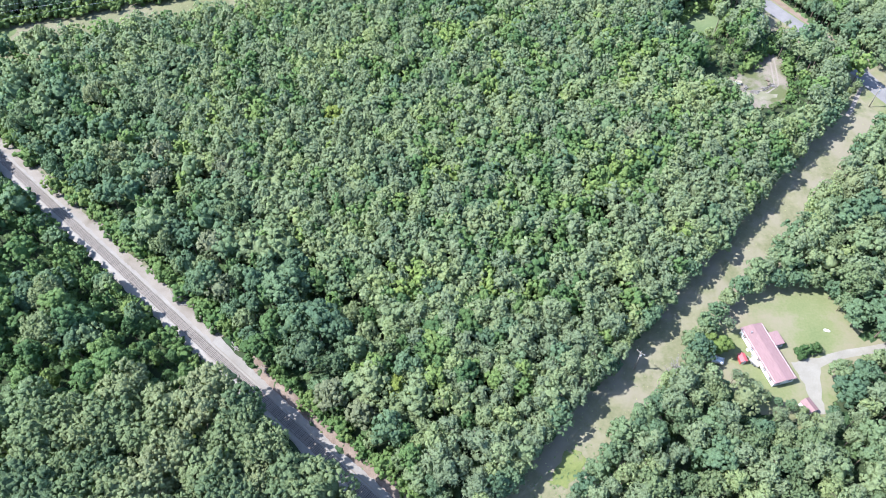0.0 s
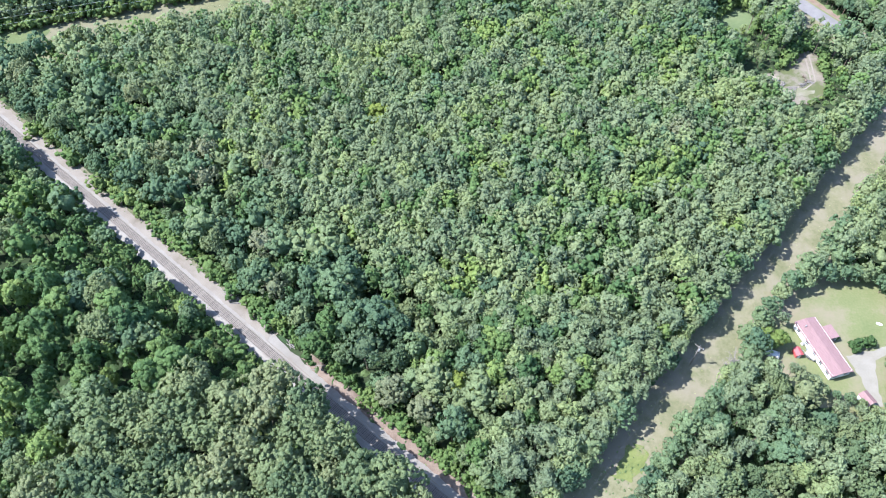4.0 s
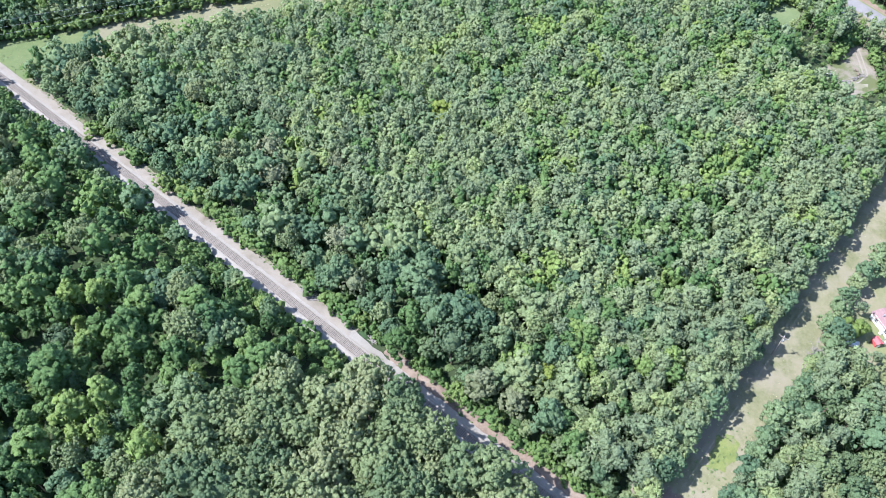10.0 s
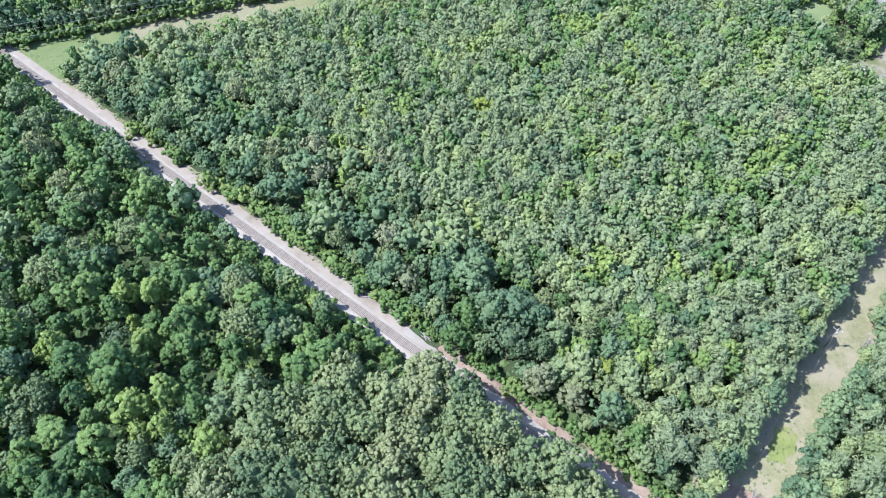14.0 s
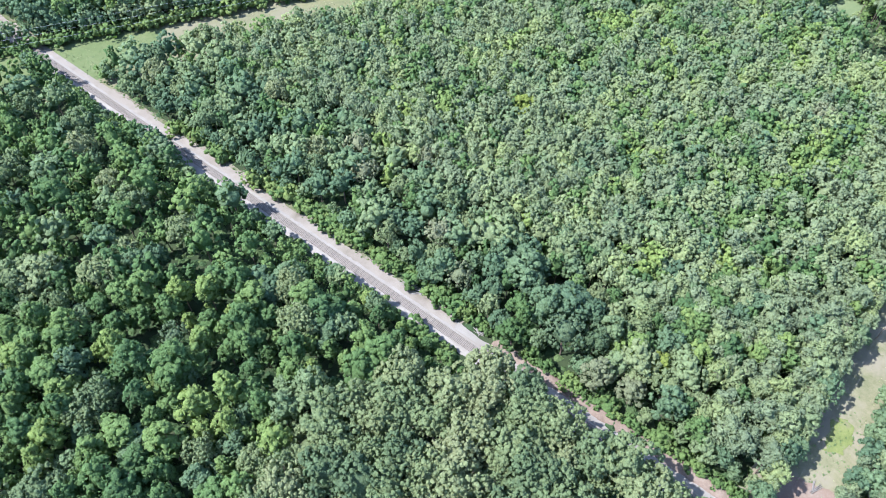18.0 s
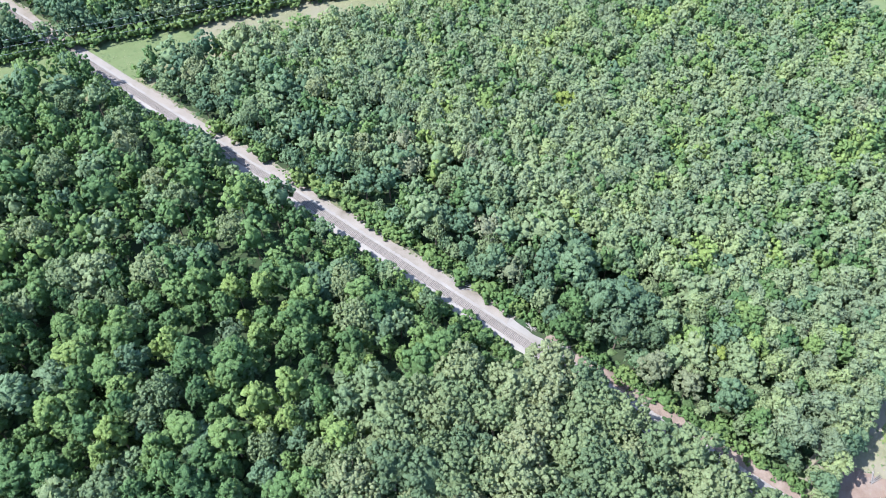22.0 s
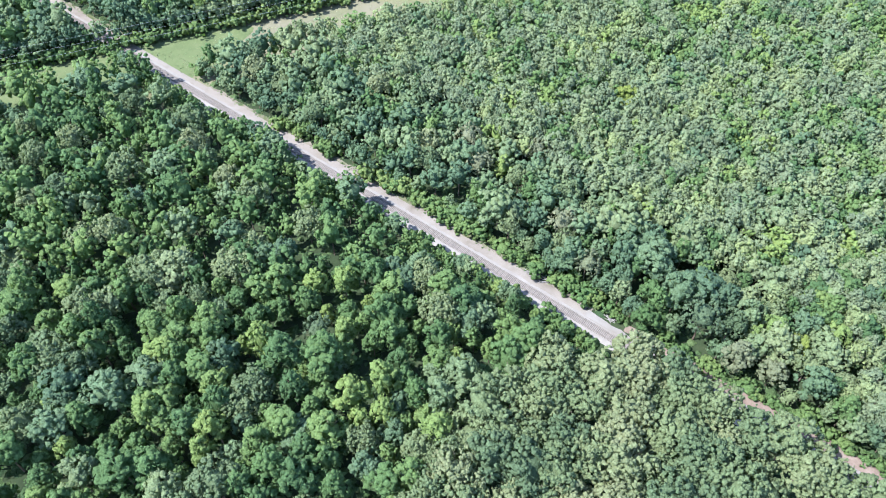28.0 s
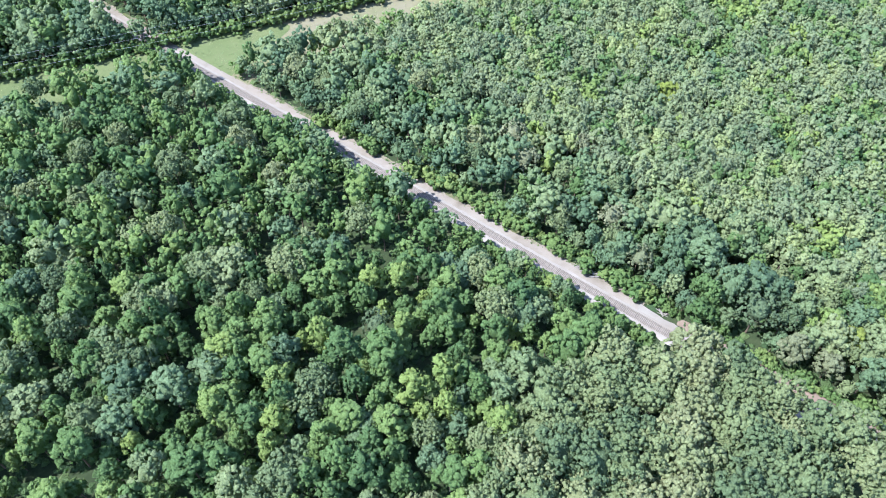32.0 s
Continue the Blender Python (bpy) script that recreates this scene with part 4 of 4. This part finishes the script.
def window(parent, x, y, z, w, h, face):
    """A framed window on a wall that looks along face (a sign and an axis)."""
    axis, sg = face
    def flat(a, b, c, d, lo, hi):
        return (x + lo, x + hi, y + a, y + b, z + c, z + d) if axis == "x" else (x + a, x + b, y + lo, y + hi, z + c, z + d)
    near, far = (-0.02, 0.05) if sg > 0 else (-0.05, 0.02)
    fr = part("window", boxes(flat(-w / 2 - 0.08, w / 2 + 0.08, -h / 2 - 0.08, -h / 2, near, far), flat(-w / 2 - 0.08, w / 2 + 0.08, h / 2, h / 2 + 0.08, near, far),
                              flat(-w / 2 - 0.08, -w / 2, -h / 2, h / 2, near, far), flat(w / 2, w / 2 + 0.08, -h / 2, h / 2, near, far),
                              flat(-w / 2, w / 2, -0.025, 0.025, near, far)), WHITEPAINT, parent)
    part("pane", boxes(flat(-w / 2, w / 2, -h / 2, h / 2, -0.02 if sg > 0 else -0.01, 0.01 if sg > 0 else 0.02)), DARKGLASS, fr)


HX, HY, HT = 148.6, 109.9, 17.1
house = thing("house", HX, HY, height(HX, HY), HT, "long single-storey house with a faded red metal roof and white siding", "house")
HW, HL, HZ = 3.0, 8.6, 2.55
part("foundation", boxes((-HW + 0.05, HW - 0.05, -HL + 0.05, HL - 0.05, -1.0, 0.35)), plain_material("concrete_block", (0.36, 0.35, 0.33), 0.9, 0.2), house)
bm = boxes((-HW, HW, -HL, HL, 0.35, HZ))
for k in range(16):
    z = 0.42 + k * 0.15
    box(bm, -HW - 0.012, -HW + 0.01, -HL, HL, z, z + 0.1)
    box(bm, HW - 0.01, HW + 0.012, -HL, HL, z, z + 0.1)
    box(bm, -HW, HW, -HL - 0.012, -HL + 0.01, z, z + 0.1)
for y in (-HL, HL):
    vs = [bm.verts.new(c) for c in ((-HW, y - 0.02, HZ), (HW, y - 0.02, HZ), (0, y - 0.02, HZ + 0.42), (-HW, y + 0.02, HZ), (HW, y + 0.02, HZ), (0, y + 0.02, HZ + 0.42))]
    for f in ((0, 1, 2), (5, 4, 3), (0, 3, 4, 1), (1, 4, 5, 2), (2, 5, 3, 0)):
        bm.faces.new([vs[k] for k in f])
part("wall", bm, SIDING, house)
for bm in gable(-HW, HW, -HL, HL, HZ + 0.02, HZ + 0.48, 0.08, 0.35):
    part("roof", bm, ROOFRED, house, "faded red standing-seam metal roof slope")
part("ridge_cap", boxes((-0.18, 0.18, -HL - 0.36, HL + 0.36, HZ + 0.55, HZ + 0.60), bevel=0.02), ROOFRED, house)
part("porch_floor", boxes((HW, HW + 3.0, 1.6, 5.4, 0.1, 0.3)), PLANK, house)
part("porch_roof", boxes((HW + 0.2, HW + 3.1, 1.4, 5.6, 2.5, 2.62), bevel=0.02), ROOFRED, house, "faded red metal porch roof")
for y in (1.7, 3.5, 5.3):
    part("porch_post", boxes((HW + 2.8, HW + 2.92, y - 0.06, y + 0.06, 0.3, 2.5)), WHITEPAINT, house)
part("porch_rail", boxes((HW + 2.82, HW + 2.9, 1.7, 5.3, 1.1, 1.18), (HW + 2.82, HW + 2.9, 1.7, 5.3, 0.45, 0.52)), WHITEPAINT, house)
door = part("door", boxes((HW - 0.02, HW + 0.05, 3.0, 3.95, 0.36, 2.4), bevel=0.01), REDPAINT, house)
part("handle", boxes((HW + 0.05, HW + 0.1, 3.1, 3.2, 1.3, 1.36)), GREYMETAL, door)
for y in (-7, -4, -1, 2.5, 6.5):
    window(house, -HW - 0.02, y, 1.65, 1.1, 1.1, ("x", -1))
for y in (-7, -4, -1, 7.2):
    window(house, HW + 0.02, y, 1.65, 1.1, 1.1, ("x", 1))
for x in (-1.7, 1.7):
    window(house, x, -HL - 0.02, 1.65, 1.2, 1.1, ("y", -1))
part("chimney_pipe", boxes((-1.6, -1.35, 6.4, 6.65, HZ + 0.3, HZ + 1.25), bevel=0.03), GREYMETAL, house)


def shed(x, y, turn, w, d, h, roof, wall, label):
    t = thing("shed", x, y, height(x, y), turn, label, "shed", "sheds of the yard")
    bm = boxes((-w, w, -d, d, -0.3, h))
    part("wall", bm, wall, t)
    for b in gable(-w, w, -d, d, h, h + w * 0.45, 0.05, 0.2):
        part("roof", b, roof, t)
    dr = part("door", boxes((-0.45, 0.45, -d - 0.05, -d + 0.01, 0, h - 0.15), bevel=0.01), WHITEPAINT, t)
    part("handle", boxes((0.28, 0.36, -d - 0.1, -d - 0.05, 0.9, 1.0)), GREYMETAL, dr)


shed(141.9, 108.6, 10, 0.85, 1.1, 1.7, REDPAINT, REDPAINT, "small bright red garden shed behind the house")
shed(155.9, 94.9, 24, 1.35, 1.7, 1.9, ROOFRED, SIDING, "shed with a faded red roof beside the driveway")
shed(182.0, 266.9, 20, 1.6, 2.2, 2.2, WHITEPAINT, SIDING, "small white-roofed shed beside the road")


def wheel(parent, x, y, r, w, m=None):
    bm = bmesh.new()
    tube(bm, (x - w / 2, y, r), (x + w / 2, y, r), r, r, 14)
    wl = part("wheel", bm, RUBBER, parent)
    bm = bmesh.new()
    tube(bm, (x - w / 2 - 0.01, y, r), (x + w / 2 + 0.01, y, r), r * 0.55, r * 0.55, 10)
    part("rim", bm, GREYMETAL, wl)


def pickup(x, y, turn, paint, label):
    t = thing("pickup_truck", x, y, height(x, y) + 0.08, turn, label, "pickup truck")
    part("body", boxes((-0.9, 0.9, -2.6, 2.6, 0.45, 1.0), (-0.85, 0.85, 1.2, 2.55, 1.0, 1.15), bevel=0.06), paint, t)
    cab = part("cab", boxes((-0.82, 0.82, -0.5, 1.2, 1.0, 1.75), bevel=0.14), paint, t)
    part("windscreen", boxes((-0.7, 0.7, 1.19, 1.22, 1.15, 1.6)), DARKGLASS, cab)
    part("rear_window", boxes((-0.65, 0.65, -0.53, -0.49, 1.2, 1.6)), DARKGLASS, cab)
    part("bed", boxes((-0.9, -0.8, -2.55, -0.55, 1.0, 1.3), (0.8, 0.9, -2.55, -0.55, 1.0, 1.3), (-0.8, 0.8, -2.6, -2.5, 1.0, 1.3), bevel=0.02), paint, t)
    part("bumper", boxes((-0.9, 0.9, 2.58, 2.72, 0.45, 0.65), bevel=0.03), GREYMETAL, t)
    for wx in (-0.82, 0.82):
        for wy in (-1.7, 1.7):
            wheel(t, wx, wy, 0.36, 0.24)


def trailer(x, y, turn, size, paint, label):
    l, w, h = size
    t = thing("trailer", x, y, height(x, y) + 0.08, turn, label, "trailer")
    part("body", boxes((-w, w, -l, l, 0.5, h), bevel=0.08), paint, t)
    part("roof", boxes((-w - 0.04, w + 0.04, -l - 0.04, l + 0.04, h, h + 0.06), bevel=0.02), PLANK, t, "weathered board top")
    part("drawbar", boxes((-0.06, 0.06, l, l + 1.2, 0.45, 0.55)), GREYMETAL, t)
    part("door", boxes((w - 0.01, w + 0.03, -0.4, 0.4, 0.6, h - 0.2), bevel=0.01), GREYMETAL, t)
    for wx in (-w + 0.05, w - 0.05):
        for wy in (-0.4, 0.4):
            wheel(t, wx, wy, 0.33, 0.2)


trailer(165.6, 226.4, 65, (1.1, 0.65, 1.2), SIDING, "white box trailer parked on bare earth in the clearing")


def tree_stump(x, y, seed):
    q = random.Random(seed)
    t = thing("tree_stump", x, y, height(x, y) + 0.08, q.uniform(0, 360), "dark upturned tree stump lying on bare earth", "tree stump", "stumps of the clearing")
    bm = bmesh.new()
    tube(bm, (0, -0.5, 0.35), (0, 0.5, 0.45), 0.3, 0.42, 9)
    part("trunk", bm, BARK, t)
    for i in range(7):
        a = i * math.tau / 7 + q.uniform(-0.2, 0.2)
        bm = bmesh.new()
        tube(bm, (0.2 * math.cos(a), 0.45, 0.45 + 0.2 * math.sin(a)), (0.75 * math.cos(a), 0.8, 0.5 + 0.42 * math.sin(a)), 0.11, 0.03, 6)
        part("root", bm, BARK, t)


tree_stump(177.0, 228.3, 1)
tree_stump(176.8, 225.9, 2)
trailer(145.3, 107.8, 40, (1.5, 0.8, 1.1), GREYMETAL, "low grey utility trailer behind the house")
pickup(134.3, 108.4, 70, WHITEPAINT, "white pickup truck half hidden under the trees")


def upturned_boat(x, y, turn, label):
    bm = bmesh.new()
    n, m = 10, 6
    grid_v = []
    for i in range(n + 1):
        k = i / n * 2 - 1
        half_w = 0.42 * math.sqrt(max(0.0, 1 - abs(k) ** 2.4)) + 0.03
        grid_v.append([bm.verts.new((half_w * math.cos(math.pi * j / m), k * 0.95, 0.5 * (half_w / 0.68) * math.sin(math.pi * j / m))) for j in range(m + 1)])
    for p, q in zip(grid_v, grid_v[1:]):
        for j in range(m):
            bm.faces.new((p[j], p[j + 1], q[j + 1], q[j]))
    t = thing("dinghy", x, y, height(x, y) + 0.08, turn, label, "boat")
    part("hull", bm, WHITEPAINT, t, smooth=True)
    part("keel", boxes((-0.03, 0.03, -0.85, 0.85, 0.30, 0.36), bevel=0.01), WHITEPAINT, t)


upturned_boat(167.9, 119.1, 70, "small white upturned dinghy lying on the lawn")


def storage_tote(x, y, turn, size, paint, label):
    t = thing("storage_tote", x, y, height(x, y) + 0.1, turn, label, "storage box", "boxes stored behind the house")
    a, b, c = size
    part("box", boxes((-a, a, -b, b, 0, c), bevel=0.03), paint, t)
    part("lid", boxes((-a - 0.03, a + 0.03, -b - 0.03, b + 0.03, c, c + 0.05), bevel=0.015), GREYMETAL, t, "dull grey lid")


storage_tote(144.6, 111.9, 20, (0.55, 0.4, 0.7), SIDING, "off-white plastic storage box behind the house")
storage_tote(145.6, 110.3, 50, (0.7, 0.45, 0.6), GREYMETAL, "dull metal storage box behind the house")
storage_tote(146.3, 108.9, 10, (0.5, 0.4, 0.8), SIDING, "off-white plastic storage box behind the house")


def log_heap(x, y, seed, label="heap of pale bleached logs and brush on bare earth", group="brush heaps of the clearing"):
    r = random.Random(seed)
    t = thing("log_heap", x, y, height(x, y) + 0.08, r.uniform(0, 180), label, "log heap", group)
    for i in range(9):
        bm = bmesh.new()
        a = r.uniform(-0.5, 0.5)
        c = Vector((r.uniform(-0.8, 0.8), r.uniform(-0.8, 0.8), 0.12 + 0.14 * (i // 3)))
        d = Vector((math.cos(a), math.sin(a), r.uniform(-0.04, 0.04))) * r.uniform(0.9, 1.9)
        tube(bm, c - d, c + d, r.uniform(0.08, 0.15), r.uniform(0.05, 0.1), 7)
        part("log", bm, DEADWOOD, t)


for i, (x, y) in enumerate([(170.9, 221.9), (175.1, 223.7), (177.9, 225.4), (167.7, 223.4), (82.9, 63.6)]):
    log_heap(x, y, i)
for i, (s, d) in enumerate([(79.5, 5.6), (77.4, 5.9), (75.2, 5.4), (41.0, 5.6), (52.5, 6.0)]):
    log_heap(*rail_at(s, d), 20 + i, "tangle of dead branches beside the railway ballast", "dead branches beside the track")


def dead_tree(x, y, tall, seed):
    r = random.Random(seed)
    t = thing("dead_tree", x, y, height(x, y), r.uniform(0, 360), "bare dead tree with bleached grey branches", "tree", "dead trees of the wood edge")
    bm = bmesh.new()
    for k in range(4):
        tube(bm, (0.08 * k, 0.05 * k, tall * 0.2 * k), (0.08 * (k + 1), 0.05 * (k + 1), tall * 0.2 * (k + 1)), 0.2 - 0.035 * k, 0.165 - 0.035 * k, 7)
    part("trunk", bm, DEADWOOD, t)
    for i in range(16):
        bm = bmesh.new()
        a, z = i * 2.4, tall * r.uniform(0.35, 0.8)
        d = Vector((math.cos(a), math.sin(a), r.uniform(0.3, 0.9))) * r.uniform(1.2, 2.6)
        s = Vector((0.2, 0.12, z))
        tube(bm, s, s + d, 0.07, 0.035, 5)
        for j in range(5):
            q = s + d * r.uniform(0.4, 1.0)
            e = Vector((r.uniform(-1, 1), r.uniform(-1, 1), r.uniform(-0.1, 1))) * r.uniform(0.5, 1.2)
            tube(bm, q, q + e, 0.035, 0.015, 4)
        part("branch", bm, DEADWOOD, t)


for i, (x, y, h) in enumerate([(122.5, 104.2, 6.5), (121.4, 102.1, 5.5), (120.4, 99.5, 7.0), (20.2, 71.0, 15.0)]):
    dead_tree(x, y, h, i)


YELLOWLEAF = leaf_material("yellow_green_leaves", [(0.0, (0.130, 0.188, 0.050)), (1.0, (0.145, 0.200, 0.056))], True)


def single_tree(kind, x, y, tall, wide, name, label, category="tree", leaves=None):
    t = thing(name, x, y, height(x, y), random.Random(int(x * 7)).uniform(0, 360), label, category)
    t.scale = (tall * wide, tall * wide, tall)
    v, f, soft = crown_arrays(kind, int(x) + 900, *((150, 250) if kind != "bush" else (70, 120)))
    new("crown", fast_mesh("crown", v, f, leaves or LEAF_ONE[kind], soft)).parent = t
    new("trunk", trunk_mesh(kind, int(y))).parent = t


single_tree("bush", 134.8, 110.8, 8.0, 0.85, "round_tree", "round yellow-green shade tree beside the yard", leaves=YELLOWLEAF)
for (x, y, room), tall, wide in zip(SOLO[1:], (11.5, 10.0, 9.5, 10.0, 11.0, 8.0, 8.5, 8.5, 8.0, 9.0, 7.5), (1.25, 1.4, 1.4, 1.3, 1.2, 1.15, 1.1, 1.2, 1.1, 1.1, 1.0)):
    single_tree("oak" if tall > 10.2 and x < 176 else "hardwood", x, y, tall, wide * (0.85 if tall > 10.2 and x < 176 else 1.0), "shade_tree", "broad leafy shade tree at the border of the lawn")
PALELEAF = leaf_material("pale_flowering_leaves", [(0.0, (0.205, 0.226, 0.130)), (1.0, (0.230, 0.246, 0.145))], True)
for x, y, tall in PALE_TREES:
    single_tree("oak", x, y, tall, 0.85, "pale_oak_tree", "oak with a pale beige-green rounded crown above its neighbours", leaves=PALELEAF)
SPECIAL = {k: leaf_material(k + "_leaves", v, True) for k, v in {
    "yellow": [(0.0, (0.165, 0.215, 0.046)), (1.0, (0.190, 0.238, 0.055))], "grey": [(0.0, (0.160, 0.188, 0.104)), (1.0, (0.184, 0.208, 0.116))],
    "blue": [(0.0, (0.100, 0.150, 0.080)), (1.0, (0.120, 0.168, 0.090))], "deep": [(0.0, (0.070, 0.128, 0.046)), (1.0, (0.082, 0.142, 0.050))]}.items()}
TELL = {"yellow": "bright yellow-green tree standing out of the wood", "grey": "pale grey-green tree with thin foliage beside the railway",
        "blue": "large blue-green tree with a broad domed crown", "deep": "round deep green tree at the edge of the railway"}
for kind, x, y, tall, wide, room, leaves in MARKED:
    single_tree(kind, x, y, tall, wide, "oak_tree" if kind == "oak" else "hardwood_tree", TELL[leaves], leaves=SPECIAL[leaves])
for x, y in ((157.7, 110.6), (160.1, 111.6), (162.6, 112.4)):
    single_tree("bush", x, y, 3.4, 0.8, "yard_bush", "dense dark green shrub on the lawn beside the driveway", "bush", SPECIAL["deep"])
for x, y in ((153.2, 106.0), (154.4, 114.1)):
    single_tree("bush", x, y, 1.3, 0.8, "flower_shrub", "small yellow-green shrub against the house", "bush")


# ---------------------------------------------------------------- weeds and grass clumps
def tufts(name, spots, size, material, label, seed):
    r = np.random.RandomState(seed)
    vs, fs, ts, at = [], [], [], 0
    for x, y in spots:
        s = size * r.uniform(0.5, 1.6)
        z = height(x, y) + 0.06
        k = 6
        ring = [(x + math.cos(j * math.tau / k) * s * r.uniform(0.5, 1.2), y + math.sin(j * math.tau / k) * s * r.uniform(0.5, 1.2), z) for j in range(k)]
        vs += [(x + r.uniform(-0.3, 0.3) * s, y + r.uniform(-0.3, 0.3) * s, z + s * r.uniform(0.3, 0.65))] + ring
        fs += [(at, at + 1 + j, at + 1 + (j + 1) % k) for j in range(k)]
        ts += [r.rand()] * (k + 1)
        at += k + 1
    ob = new(name, fast_mesh(name, np.array(vs), np.array(fs), material, False, np.array(ts)))
    tagged(ob, label, "weeds", kind="stuff")


r = np.random.RandomState(5)
WEED = leaf_material("weed_leaves", [(0.0, (0.16, 0.18, 0.09)), (0.5, (0.22, 0.23, 0.12)), (1.0, (0.29, 0.27, 0.17))], False)
BRAMBLE = leaf_material("bramble_leaves", [(0.0, (0.075, 0.115, 0.05)), (0.5, (0.11, 0.15, 0.065)), (1.0, (0.15, 0.185, 0.085))], False)
SCRUB = leaf_material("scrub_leaves", [(0.0, (0.11, 0.165, 0.07)), (0.5, (0.14, 0.195, 0.085)), (1.0, (0.18, 0.22, 0.11))], False)
spots = [tuple(row_at(r.uniform(-30, 205), r.choice([r.uniform(-4, 2), r.uniform(7, 14), r.uniform(-2, 13)]))) for _ in range(900)]
tufts("grass_clumps", spots, 0.2, WEED, "scattered clumps of dry grass on the mown strip", 1)
spots = [tuple(row_at(r.normal(12, 7), r.normal(6, 2.2))) for _ in range(90)] + [tuple(row_at(r.uniform(-20, 190), r.normal(11.5, 1.0))) for _ in range(260)]
tufts("bramble_patch", spots, 0.34, SCRUB, "bright green brambles spreading on the strip", 2)
spots = [tuple(far_at(r.uniform(-120, 200), r.uniform(0, 36))) for _ in range(2200)]
tufts("meadow_clumps", spots, 0.32, WEED, "rough grass clumps of the transmission strip", 3)
spots = [tuple(far_at(r.normal(15, 20), r.normal(14, 9))) for _ in range(500)]
tufts("meadow_scrub", spots, 0.3, SCRUB, "low green scrub of the transmission strip", 4)
spots = [tuple(rail_at(r.uniform(-40, 360), r.normal(6.2, 0.8))) for _ in range(900)] + [tuple(rail_at(r.uniform(-40, 360), r.normal(-6.6, 0.8))) for _ in range(700)]
tufts("trackside_weeds", spots, 0.4, BRAMBLE, "low weeds along the foot of the ballast", 5)

UNDER = leaf_material("undergrowth_leaves", [(0.0, (0.05, 0.09, 0.04)), (0.5, (0.075, 0.125, 0.05)), (1.0, (0.12, 0.175, 0.07))], False)
OPEN = [spread(q, 5.0) for q in (YARD, CLEARING, GLADE, APRON)]
spots = []
while len(spots) < 13000:
    y = r.uniform(45, 308)
    half = 128 + (y - 60) * 0.42
    x = r.uniform(-half - 50, half + 45)
    if pick_kind(x, y, rng) and not any(inside(q, x, y) for q in OPEN):
        spots.append((x, y))
tufts("undergrowth", spots, 1.4, UNDER, "dark shrubby undergrowth between the trunks", 6)
